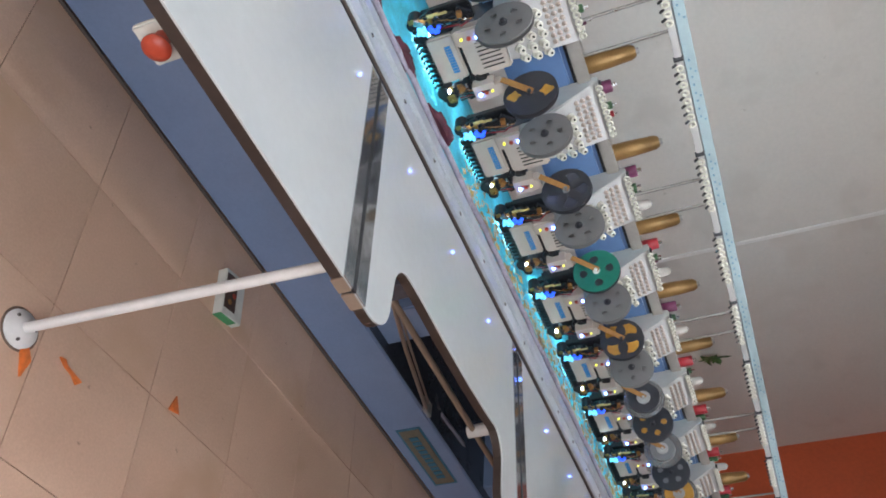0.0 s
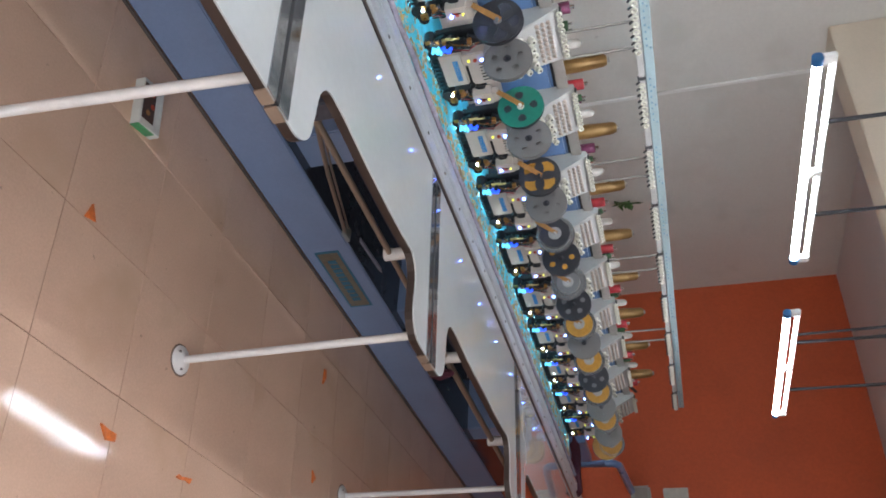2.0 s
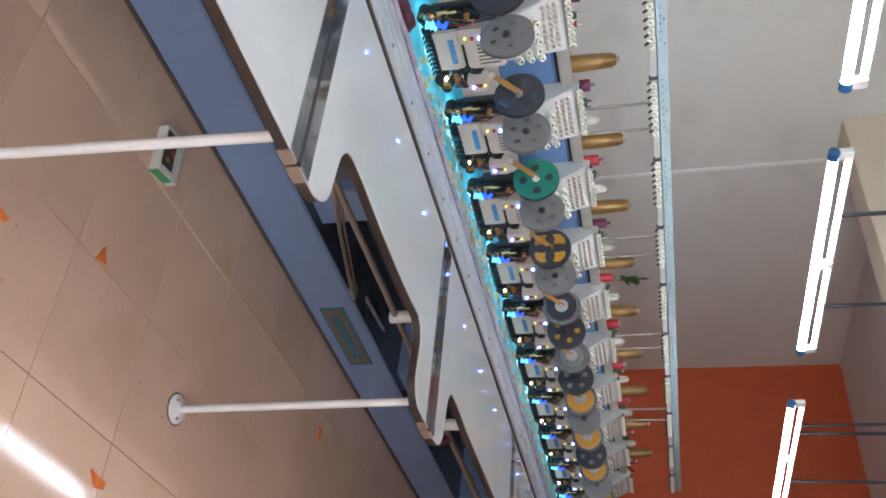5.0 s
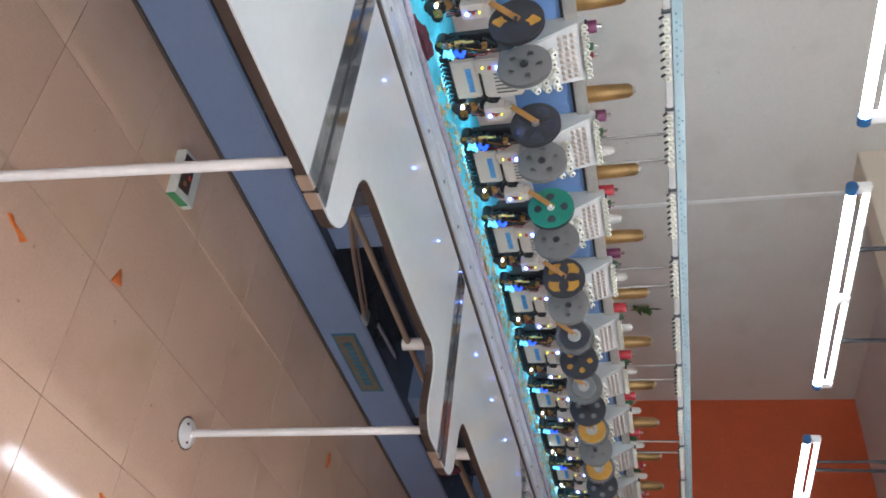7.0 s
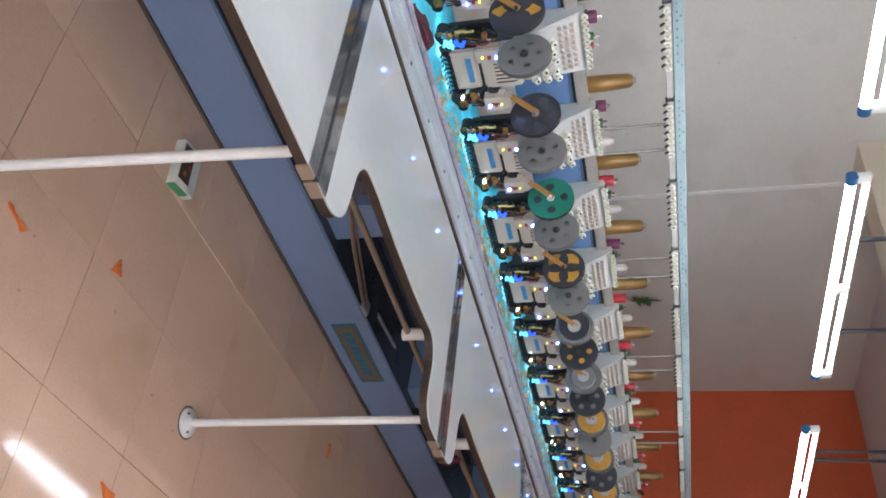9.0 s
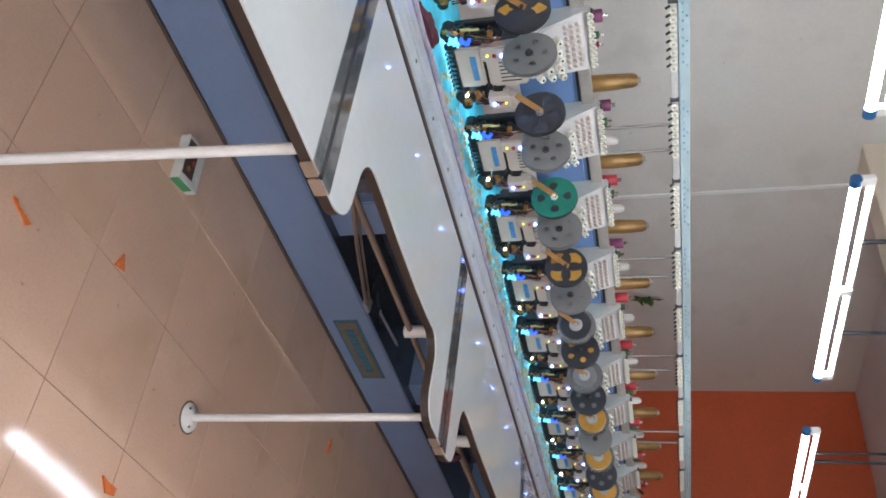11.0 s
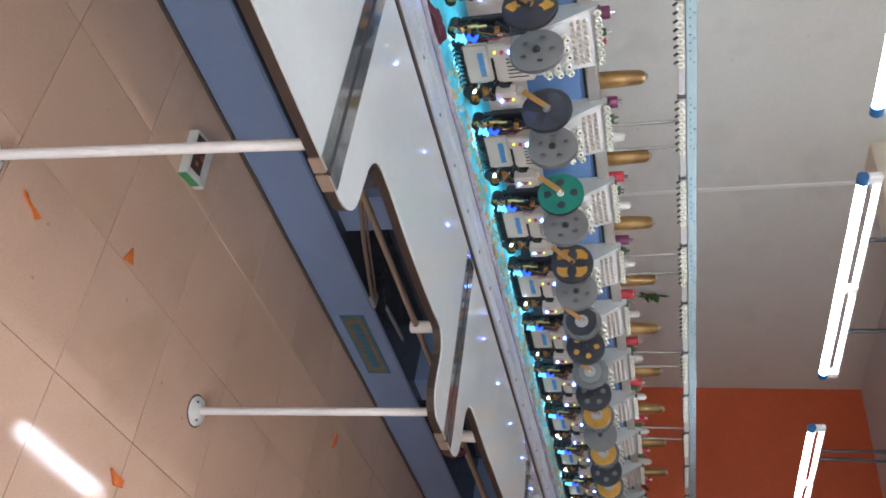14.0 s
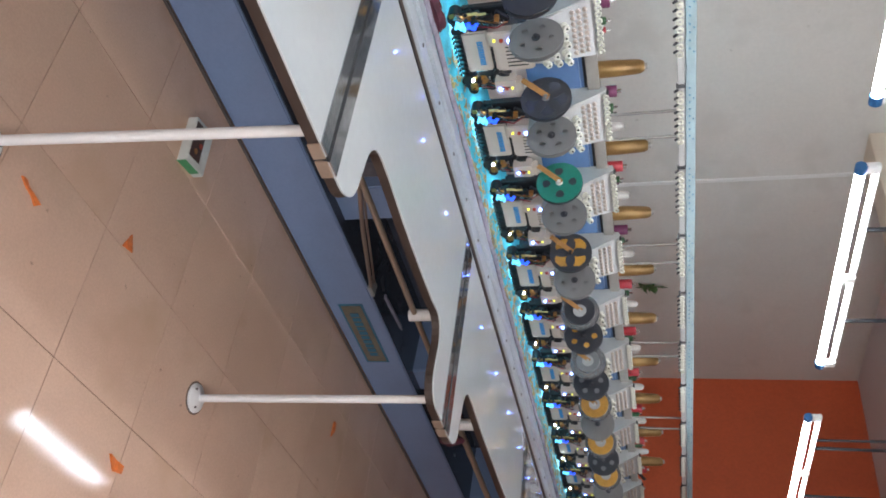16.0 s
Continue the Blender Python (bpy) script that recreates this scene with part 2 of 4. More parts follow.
def mesh_of(name, bm, material, smooth=False):
    bmesh.ops.recalc_face_normals(bm, faces=bm.faces)
    bmesh.ops.scale(bm, vec=(U, U, U), verts=bm.verts)
    me = bpy.data.meshes.new(name)
    bm.to_mesh(me); bm.free()
    for k in (material if isinstance(material, (list, tuple)) else [material]):
        me.materials.append(k)
    if smooth:
        for p in me.polygons:
            p.use_smooth = True
        me.set_sharp_from_angle(angle=radians(38))
    return me


def part(name, bm, material, parent=None, label="", at=None, smooth=True):
    me = bm if isinstance(bm, bpy.types.Mesh) else mesh_of(name, bm, material, smooth)
    ob = new(name, me)
    ob.parent = parent
    if at:
        ob.location = Vector(at) * U
    if label:
        ob["label"] = label
    return ob


def thing(name, label, category, at=(0, 0, 0), group="", kind=""):
    ob = new(name)
    ob.location = Vector(at) * U
    ob.empty_display_size = 0.05
    return tagged(ob, label, category, group, kind)


def solo(name, bm, material, label, category="", at=None, group="", kind="", smooth=True):
    return tagged(part(name, bm, material, None, "", at, smooth), label, category, group, kind)


B = bmesh.new

# ---- the room ----
X0, X1, Y0, Y1, ZC = -4.2, 5.236, -5.0, 2.147, 2.95
bm = B(); box(bm, X0, X1, Y1, Y1 + 0.15, 0, ZC)
solo("wall_back", bm, WALLG, "warm grey painted wall behind the embroidery machine", "wall", kind="structure")
bm = B(); box(bm, X1, X1 + 0.15, Y0, Y1 + 0.15, 0, ZC)
solo("wall_end", bm, WALLR, "rust red painted end wall of the workshop", "wall", kind="structure")
bm = B(); box(bm, X0 - 0.15, X0, Y0, Y1 + 0.15, 0, ZC)
solo("wall_near", bm, WALLG, "plain warm grey wall closing the workshop", "wall", kind="structure")
# Front wall out of view, dark against bounce; its gap admits the added lamp.
bm = B()
box(bm, X0 - 0.15, -3.85, Y0 - 0.15, Y0, 0, ZC); box(bm, -0.85, X1 + 0.15, Y0 - 0.15, Y0, 0, ZC)
box(bm, -3.85, -0.85, Y0 - 0.15, Y0, 0, 0.95); box(bm, -3.85, -0.85, Y0 - 0.15, Y0, 2.6, ZC)
solo("wall_front", bm, WALLF, "dark grey unseen wall added to cut bounce, with an opening for the fill light", "wall", kind="structure")
bm = B(); box(bm, X0 - 0.15, X1 + 0.15, Y0 - 0.15, Y1 + 0.15, ZC, ZC + 0.12)
solo("ceiling", bm, CEIL, "pale grey painted plaster ceiling", "ceiling", kind="structure")
bm = B(); box(bm, 2.395, 2.62, Y0, Y1, 2.624, ZC, 0.006)
solo("ceiling_beam", bm, BEAMP, "beige painted concrete beam under the ceiling", "beam", kind="structure")
bm = B(); box(bm, 2.725, 2.755, Y1 - 0.014, Y1, 0.0, ZC, 0.003)
solo("wall_conduit", bm, CONDUIT, "pale flat cable conduit running up the grey wall", "conduit", kind="structure")
bm = B(); box(bm, X0, X1, Y0, Y1, -0.1, -0.004)
floor = solo("floor", bm, GROUT, "beige brown glazed floor tiles with thin dark joints", "floor", kind="structure")

# ---- the machine: base, bed, shafts ----
base = thing("machine_plinth", "long blue grey painted steel base beam of the machine", "machine base", (-2.4, -0.05, 0))
bm = B(); box(bm, 0, 6.8, 0, 0.5, 0.012, 0.221, 0.005); part("beam", bm, BLUE, base)
# Dark sheet for the shade on the blue beam's top.
bm = B(); box(bm, 0, 6.8, 0.012, 0.5, 0.215, 0.2235, 0.002); part("top_plate", bm, NAVY, base, "dark navy sheet standing in for shade on the beam top")
bm = B(); box(bm, 0, 6.8, -0.006, 0.0, 0.0, 0.012, 0.002); part("floor_strip", bm, BROWN, base, "dirty brown strip along the floor")
for x in (1.85, 2.98, 4.2, 5.6):
    bm = B(); box(bm, x, x + 0.17, 0.06, 0.4, 0.205, 0.50, 0.006); part("upright", bm, BLUE, base)
bm = B(); box(bm, 3.594, 4.034, -0.003, 0.0, 0.058, 0.167, 0.001); badge = part("badge", bm, TEAL, base, "blue edged badge plate")
bm = B(); box(bm, 3.606, 4.022, -0.005, -0.002, 0.068, 0.157, 0.001); part("face", bm, BADGE, badge, "bronze badge face")
for i in range(10):
    x = 3.655 + i * 0.033
    bm = B(); box(bm, x, x + 0.024, -0.007, -0.004, 0.094, 0.132); part("print_bar", bm, TEAL, badge)

# Bed and rear panel coloured dark for the shade in the recess.
bed = thing("machine_bed", "dark navy lower bed carrying the hook boxes under the cloth", "machine bed", (-2.0, -0.02, 0))
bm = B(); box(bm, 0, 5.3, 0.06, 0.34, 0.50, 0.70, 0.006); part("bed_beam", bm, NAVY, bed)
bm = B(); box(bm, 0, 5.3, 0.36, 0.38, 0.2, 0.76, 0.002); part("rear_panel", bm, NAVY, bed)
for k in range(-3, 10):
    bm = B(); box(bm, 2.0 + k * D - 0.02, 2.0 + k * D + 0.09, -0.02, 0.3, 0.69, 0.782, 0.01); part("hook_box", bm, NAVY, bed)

bm = B(); tube(bm, [(0.0, -0.505, 0.62), (0.5, -0.507, 0.62), (1.02, -0.51, 0.62)], 0.0095, 10)
shaft = thing("drive_shaft", "tan steel drive shaft lying under the table recess", "shaft")
part("shaft", bm, TAN, shaft)
bm = B(); rod(bm, (0.66, -0.505, 0.60), (0.66, -0.505, 0.72), 0.02, 18); box(bm, 0.63, 0.69, -0.55, -0.47, 0.715, 0.758, 0.004)
part("bearing", bm, PIPE, shaft, "white bearing clamp")
bm = B(); tube(bm, [(0.0, -0.50, 0.625), (0.5, -0.26, 0.43), (1.12, -0.025, 0.225)], 0.0075, 10); part("stay", bm, TAN, shaft)
bm = B(); tube(bm, [(0.0, -0.48, 0.63), (0.5, -0.24, 0.44), (1.13, 0.005, 0.23)], 0.0045, 8); part("stay", bm, TAN, shaft)
bm = B(); box(bm, 1.09, 1.16, -0.045, 0.02, 0.209, 0.233, 0.004); part("stay_foot", bm, COVERG, shaft)
bm = B(); rod(bm, (0.0, -0.53, 0.622), (0.0, -0.47, 0.622), 0.018, 14); box(bm, -0.03, 0.03, -0.52, -0.47, 0.62, 0.768, 0.004); part("hinge", bm, NAVY, shaft)
shaft2 = thing("drive_shaft", "tan steel drive shaft with a white clamp beside red cloth", "shaft", (1.1, 0, 0))
bm = B(); tube(bm, [(-0.05, -0.52, 0.62), (0.5, -0.52, 0.62), (1.4, -0.52, 0.62)], 0.0125, 10); part("shaft", bm, TAN, shaft2)
for x in (0.24, 1.06):
    bm = B(); rod(bm, (x, -0.52, 0.60), (x, -0.52, 0.70), 0.022, 18); box(bm, x - 0.05, x + 0.04, -0.56, -0.48, 0.695, 0.758, 0.004); part("bearing", bm, PIPE, shaft2, "white bearing clamp")
bm = B(); rod(bm, (1.27, 0.05, 0.221), (1.53, 0.07, 0.221), 0.012, 12); rod(bm, (1.53, 0.07, 0.221), (1.555, 0.072, 0.221), 0.006, 10)
solo("grease_tube", bm, PINKISH, "dusty lilac plastic tube lying on the base beam", "tube")
bm = B(); bmesh.ops.create_icosphere(bm, subdivisions=4, radius=1.0)
for v in bm.verts:
    q = v.co + noise.noise_vector(v.co * 2.2) * 0.45
    v.co = Vector((1.42 + q.x * 0.022, -0.545 + q.y * 0.018, 0.58 + q.z * 0.045))
solo("rag", bm, MAROON, "crumpled dark red rag hung on the drive shaft", "rag")


# ---- the white table with its bays ----
def bay(x, out, width):
    """One finger of the front edge that starts at the joint x, and the recess beyond it."""
    f = -0.942
    pts = [(x, f), (x + 0.055, f)]
    for a in range(-90, 1, 15):
        pts.append((x + 0.075 + 0.068 * math.cos(radians(a)), f + 0.07 + 0.07 * math.sin(radians(a))))
    for a in range(180, 89, -15):
        pts.append((x + 0.21 + 0.066 * math.cos(radians(a)), -0.79 + 0.072 * math.sin(radians(a))))
    pts += [(x + 0.27, -0.717), (x + 0.42, -0.726), (x + width - 0.42, -0.729), (x + width - 0.30, -0.726), (x + width - 0.235, -0.72)]
    for a in range(90, -1, -15):
        pts.append((x + width - 0.235 + 0.06 * math.cos(radians(a)), -0.795 + 0.075 * math.sin(radians(a))))
    for a in range(180, 271, 15):
        pts.append((x + width - 0.10 + 0.075 * math.cos(radians(a)), -0.86 + (0.082 if out else 0.06) * math.sin(radians(a))))
    return pts


JOINTS = [(-0.423, 1.015), (0.592, 1.285), (1.877, 1.25)]
outline = [(-2.3, -0.325), (-2.3, -0.942)]
for x, w in JOINTS:
    outline += bay(x, True, w)
outline += [(3.127, -0.942), (4.3, -0.942), (4.3, -0.325)]
table = thing("machine_table", "white glossy laminate machine table with dark brown edge and cut-out bays", "table", (0, 0, 0))
bm = B(); slab(bm, outline, 0.796, ZT); part("tabletop", bm, TOPW, table, smooth=False)
bm = B(); slab(bm, outline, 0.774, 0.7959); part("edge_band", bm, EDGE, table, "dark brown edge band", smooth=False)
for x, w in JOINTS:
    for s0, s1, b0, b1 in ((-0.042, -0.003, -0.108, -0.072), (0.003, 0.046, -0.066, -0.022)):
        bm = B(); slab(bm, [(x + s0, -0.9425), (x + s1, -0.9425), (x + b1, -0.33), (x + b0, -0.33)], 0.8, 0.8022)
        part("joint_plate", bm, STEEL, table, "dark polished steel joint strip", smooth=False)
    bm = B(); slab(bm, [(x - 0.006, -0.944), (x + 0.006, -0.944), (x - 0.063, -0.33), (x - 0.075, -0.33)], 0.79, 0.8028)
    part("joint_gap", bm, SLOT, table, smooth=False)
    for a, b in ((x - 0.04, x - 0.003), (x + 0.003, x + 0.046)):
        bm = B(); box(bm, a, b, -0.946, -0.941, 0.772, 0.798, 0.001); part("end_plate", bm, TAN, table, "tan end plate on the edge")

rail = thing("clamp_rail", "brushed aluminium clamp rail along the table with brown lip", "rail", (-2.2, -0.25, 0.8))
bm = B(); box(bm, 0, 6.45, -0.0650, -0.060, 0, 0.006, 0.001); part("lip", bm, BROWN, rail, "brown front lip")
bm = B(); box(bm, 0, 6.45, -0.060, -0.004, 0, 0.014, 0.003); part("rail_bar", bm, ALU, rail)
bm = B(); box(bm, 0, 6.45, -0.004, 0.045, 0, 0.024, 0.004); part("rail_bar", bm, ALU, rail)
for i in range(30):
    bm = B(); lathe(bm, [(0.006, 0), (0.006, 0.003), (0.003, 0.004)], Matrix.Translation((0.1 + i * 0.19, -0.03, 0.0135)), 10)
    part("screw", bm, CHROME, rail)
bm = B()
random.seed(4)
pts = [(-2.2 + i * 0.06, -0.192 + 0.006 * math.sin(i * 1.3) + random.uniform(-0.003, 0.003), 0.827 + random.uniform(-0.002, 0.002)) for i in range(96)]
tube(bm, pts, 0.009, 8)
solo("cloth_hem", bm, PINKISH, "rolled pale lilac cloth hem clamped along the rail", "cloth")

# ---- the embroidered cloth ----
cloth = thing("embroidery_cloth", "bright turquoise cloth stretched under the heads with gold embroidery", "cloth", (0, 0, -0.014))
bm = B()
nx, ny = 320, 18


def sheet_z(x, y):
    """Taut under the heads, bunched in folds along the clamped edge at the loose end."""
    loose = max(0.0, min(1.0, (0.05 - x) / 0.25)) * max(0.0, min(1.0, (-0.03 - y) / 0.1))
    fold = abs(noise.noise(Vector((x * 9, y * 16 + x * 4, 1.7)))) + 0.5 * abs(noise.noise(Vector((x * 24, y * 30, 5.2))))
    return 0.806 + 0.004 * noise.noise(Vector((x * 9, y * 9, 3.1))) + 0.05 * loose * fold


grid = [[bm.verts.new((-2.2 + 5.75 * i / nx, -0.2 + 0.55 * j / ny, sheet_z(-2.2 + 5.75 * i / nx, -0.2 + 0.55 * j / ny))) for i in range(nx + 1)] for j in range(ny + 1)]
for j in range(ny):
    for i in range(nx):
        bm.faces.new((grid[j][i], grid[j][i + 1], grid[j + 1][i + 1], grid[j + 1][i]))
part("sheet", bm, FABRIC, cloth)
random.seed(11)


def motif(bm, x, y, r):
    n = 14
    c = [bm.verts.new((x + r * (1 + 0.35 * math.sin(5 * 2 * math.pi * i / n)) * math.cos(2 * math.pi * i / n) * 1.5,
                       y + r * 0.62 * (1 + 0.3 * math.cos(3 * 2 * math.pi * i / n)) * math.sin(2 * math.pi * i / n), 0.8125)) for i in range(n)]
    d = [bm.verts.new((v.co.x * 0.7 + x * 0.3, v.co.y * 0.7 + y * 0.3, 0.8165)) for v in c]
    bm.faces.new(d)
    for i in range(n):
        bm.faces.new((c[i], c[(i + 1) % n], d[(i + 1) % n], d[i]))


for k in range(-1, 10):
    for j in range(5):
        if k < 0 and j < 3:
            continue
        bm = B(); motif(bm, k * D + 0.06 + j * 0.07 + random.uniform(-0.02, 0.02), -0.125 + random.uniform(-0.045, 0.05), random.uniform(0.016, 0.034))
        part("gold_motif", bm, GOLD, cloth, "gold embroidered flower")
bm = B()
for i in range(1100):
    x, y = random.uniform(0.02, 3.45), random.uniform(-0.18, 0.06)
    a, r = random.uniform(0, 6.3), random.uniform(0.006, 0.018)
    tube(bm, [(x, y, 0.8125), (x + r * math.cos(a), y + r * math.sin(a), 0.815), (x + 1.8 * r * math.cos(a + 0.6), y + 1.8 * r * math.sin(a + 0.6), 0.8125)], 0.0017, 4)
ob = part("stitching", bm, LACE, cloth, "cream scrolling stitches"); ob["kind"] = "stuff"
bm = B()
for i in range(420):
    x, y = random.uniform(0.02, 3.45), random.choice((-0.165, -0.1, -0.06, 0.0)) + random.uniform(-0.012, 0.012)
    a, r = random.uniform(-0.7, 0.7), random.uniform(0.008, 0.02)
    tube(bm, [(x, y, 0.8128), (x + r * math.cos(a), y + r * math.sin(a), 0.8158), (x + 1.9 * r * math.cos(a + 0.9), y + 1.9 * r * math.sin(a + 0.9), 0.8128)], 0.0023, 4)
ob = part("stitching", bm, STITCH, cloth, "gold scrolling stitches"); ob["kind"] = "stuff"

def lump(x, y, sx, sy, sz, seed):
    bm = B()
    bmesh.ops.create_icosphere(bm, subdivisions=4, radius=1.0)
    for v in bm.verts:
        n = noise.noise_vector(v.co * 1.9 + Vector((seed, 0, 0))) * 0.5 + noise.noise_vector(v.co * 5 + Vector((seed, 3, 0))) * 0.16
        q = v.co + n
        v.co = Vector((x + q.x * sx, y + q.y * sy, 0.824 + max(-0.2, q.z) * sz))
    solo("cloth_scrap", bm, MAROON, "crumpled maroon cloth scrap lying on the clamp rail", "cloth scrap")


lump(-0.225, -0.172, 0.07, 0.022, 0.028, 1.0)
lump(-0.70, -0.165, 0.10, 0.03, 0.03, 5.0)
lump(-0.46, -0.178, 0.06, 0.018, 0.02, 9.0)

# ---- head beam, thread tray, rack ----
beam = thing("head_beam", "long bright blue painted beam that carries all the heads", "beam", (-2.0, 0.19, 0.992))
bm = B(); box(bm, 0, 5.35, 0, 0.2, -0.02, 0.165, 0.012); part("beam", bm, BLUE2, beam)
bm = B(); box(bm, 0, 5.35, 0.002, 0.2, 0.165, 0.176, 0.003); part("cap_strip", bm, BLACK, beam, "dark top seam")
for x in (0.3, 5.05):
    bm = B(); box(bm, x, x + 0.14, 0.02, 0.2, -0.5, -0.02, 0.006); part("column", bm, BLUE2, beam)
tray = thing("thread_tray", "grey metal thread tray on top of the blue beam", "tray", (-2.0, 0.195, 1.168))
bm = B(); box(bm, 0, 5.3, -0.012, 0.34, 0, 0.012, 0.003); part("shelf", bm, TRAY, tray)
bm = B(); box(bm, 0, 5.3, -0.018, -0.008, 0.0, 0.04, 0.003); part("front_lip", bm, TRAY, tray)
ZTR = 1.18

rack = thing("thread_rack", "pale blue perforated thread guide rack on steel rods", "thread rack", (0, 0.19, 1.46))
bm = B(); box(bm, -1.9, 3.484, 0.0, 0.005, 0.020, 0.050, 0.001); part("bar", bm, RACKB, rack)
bm = B(); box(bm, -1.9, 3.484, 0.0, 0.15, 0.018, 0.022, 0.001); part("shelf", bm, RACKB, rack)
bm = B(); box(bm, -1.9, 3.484, -0.016, -0.004, -0.008, 0.014, 0.002); part("guide_rail", bm, COVERG, rack, "light grey guide rail")
hole = B(); rod(hole, (0, -0.003, 0), (0, 0.001, 0), 0.0026, 8); hole = mesh_of("hole", hole, TEAL)
pin = B(); rod(pin, (0, 0, 0), (0, -0.012, -0.012), 0.0045, 6); pin = mesh_of("guide_hook", pin, BLACK, True)
bead = B(); ring(bead, (0, 0, 0), 0.0085, 0.0046); bead = mesh_of("guide_ring", bead, KNOB, True)
post = B(); rod(post, (0, 0, 0), (0, 0.0, 0.279), 0.0055, 10); post = mesh_of("rod", post, RODM, True)
plug = B(); rod(plug, (0, 0, -0.014), (0, 0, 0.014), 0.009, 10); plug = mesh_of("clamp", plug, BLACK, True)
for k in range(-3, 10):
    x = -0.003 + k * D
    n = 8 if k < 9 else 7
    if x + 0.03 < 3.47:
        part("clamp", plug, None, rack, at=(x, -0.012, 0.002))
        for i in range(n):
            if x + 0.028 + i * 0.0295 > 3.48:
                break
            part("guide_ring", bead, None, rack, at=(x + 0.028 + i * 0.0295, -0.02, 0.0))
            part("guide_hook", pin, None, rack, at=(x + 0.016 + i * 0.0295, -0.012, -0.006))
            part("hole", hole, None, rack, at=(x + 0.02 + i * 0.0295, -0.0005, 0.030))
            if i % 3 == 1:
                part("hole", hole, None, rack, at=(x + 0.033 + i * 0.0295, -0.0005, 0.042))
for i in range(-3, 4):
    for x in (0.587, 0.707):
        xx = x + 0.72 * i
        if xx < 3.2:
            part("rod", post, None, rack, at=(xx, 0.14, -0.279))


# ---- embroidery head ----
def make_head():
    h = thing("embroidery_unit", "cream embroidery head with needle comb, sequin devices and thread tension plate", "embroidery head", (0.03, 0.047, -0.014), "heads along the blue beam")
    # Casting kept dark so the gaps between heads stay dark.
    bm = B(); box(bm, -0.02, 0.10, 0.03, 0.16, 0.84, 1.06, 0.008); part("body", bm, NAVY, h, "dark navy casting")
    bm = B(); box(bm, -0.033, 0.111, 0.0, 0.032, 0.837, 0.919, 0.006); low = part("lower_cover", bm, COVER, h)
    for i in range(10):
        x = 0.0 + i * 0.0088
        bm = B(); box(bm, x, x + 0.0066, -0.0012, 0.002, 0.882, 0.9); part("print_bar", bm, INK, low)
    bm = B(); box(bm, -0.028, 0.113, 0.006, 0.03, 0.919, 0.9275, 0.001); part("gap_strip", bm, BLACK, h, "dark strip with clips")
    for i in range(9):
        bm = B(); box(bm, -0.018 + i * 0.0145, -0.010 + i * 0.0145, -0.001, 0.012, 0.9205, 0.927, 0.001); part("clip", bm, BLACK, h)
    bm = B(); box(bm, -0.03, 0.118, 0.0, 0.032, 0.9275, 1.045, 0.006); up = part("upper_cover", bm, COVER, h)
    for i in range(7):
        bm = B(); box(bm, 0.014 + i * 0.0135, 0.0178 + i * 0.0135, -0.0012, 0.004, 0.966, 1.028); part("slot", bm, SLOT, up)
    bm = B(); box(bm, -0.022, 0.106, 0.03, 0.034, 1.045, 1.052); part("slot", bm, SLOT, up)
    # sequin device box with its lights
    bm = B(); box(bm, -0.05, -0.001, -0.036, 0.0, 0.927, 1.003, 0.004); dev = part("sequin_box", bm, COVER, h, "white sequin driver box")
    for x0, z, m, nm, r in ((-0.02, 0.988, LEDB, "blue_led", 0.0042), (-0.022, 0.966, RED, "red_button", 0.0062), (-0.024, 0.945, LEDY, "yellow_led", 0.0036)):
        bm = B(); rod(bm, (x0, -0.041, z), (x0, -0.03, z), r, 10); part(nm, bm, m, dev)
    bm = B(); slab(bm, [(0.124, -0.04), (0.172, -0.04), (0.172, 0.0), (0.124, 0.0)], 0.922, 0.985)
    box(bm, 0.132, 0.172, -0.038, 0.0, 0.98, 1.004, 0.004)
    dev2 = part("sequin_box", bm, COVER, h, "white sequin driver box")
    for x0, z, m, nm, r in ((0.152, 0.938, LEDB, "blue_led", 0.0042), (0.150, 0.957, RED, "red_button", 0.0055), (0.150, 0.974, LEDY, "yellow_led", 0.0032)):
        bm = B(); rod(bm, (x0, -0.045, z), (x0, -0.034, z), r, 10); part(nm, bm, m, dev2)
    a, e = Vector((0.126, -0.037, 1.007)), Vector((0.158, -0.083, 1.082))
    bm = B(); box(bm, -0.0085, 0.0085, -0.0022, 0.0022, 0, (e - a).length + 0.006, 0.001, Matrix.Translation(a) @ (e - a).to_track_quat("Z", "X").to_matrix().to_4x4())
    part("reel_arm", bm, COPPER, h, "copper brown reel arm")
    bm = B(); box(bm, -0.052, -0.042, -0.125, 0.0, 1.0, 1.09, 0.003); part("reel_arm", bm, COVERG, h)
    # needles, feet and the black mechanisms
    bm = B(); box(bm, -0.045, 0.125, 0.004, 0.04, 0.826, 0.84, 0.002); part("needle_bar", bm, BLACK, h)
    for i in range(9):
        x = -0.026 + i * 0.0165
        bm = B(); box(bm, x - 0.004, x + 0.004, -0.006, 0.012, 0.816, 0.84, 0.001); box(bm, x - 0.003, x + 0.003, -0.014, -0.004, 0.814, 0.82); part("needle_clamp", bm, BLACK, h)
        bm = B(); tube(bm, [(x + 0.004, -0.004, 0.816), (x + 0.004, -0.012, 0.812), (x + 0.002, -0.017, 0.815), (x, -0.018, 0.820)], 0.0013, 5); part("hook", bm, CHROME, h)
    for side, o in ((-1, -0.082), (1, 0.145)):
        bm = B(); box(bm, o - 0.018, o + 0.022, -0.012, 0.026, 0.820, 0.856, 0.006); fd = part("sequin_feeder", bm, BLACK, h, "black sequin feeder mechanism")
        bm = B(); rod(bm, (o - 0.012, -0.014, 0.835), (o - 0.012, 0.03, 0.835), 0.021, 16); part("drum", bm, BLACK, fd)
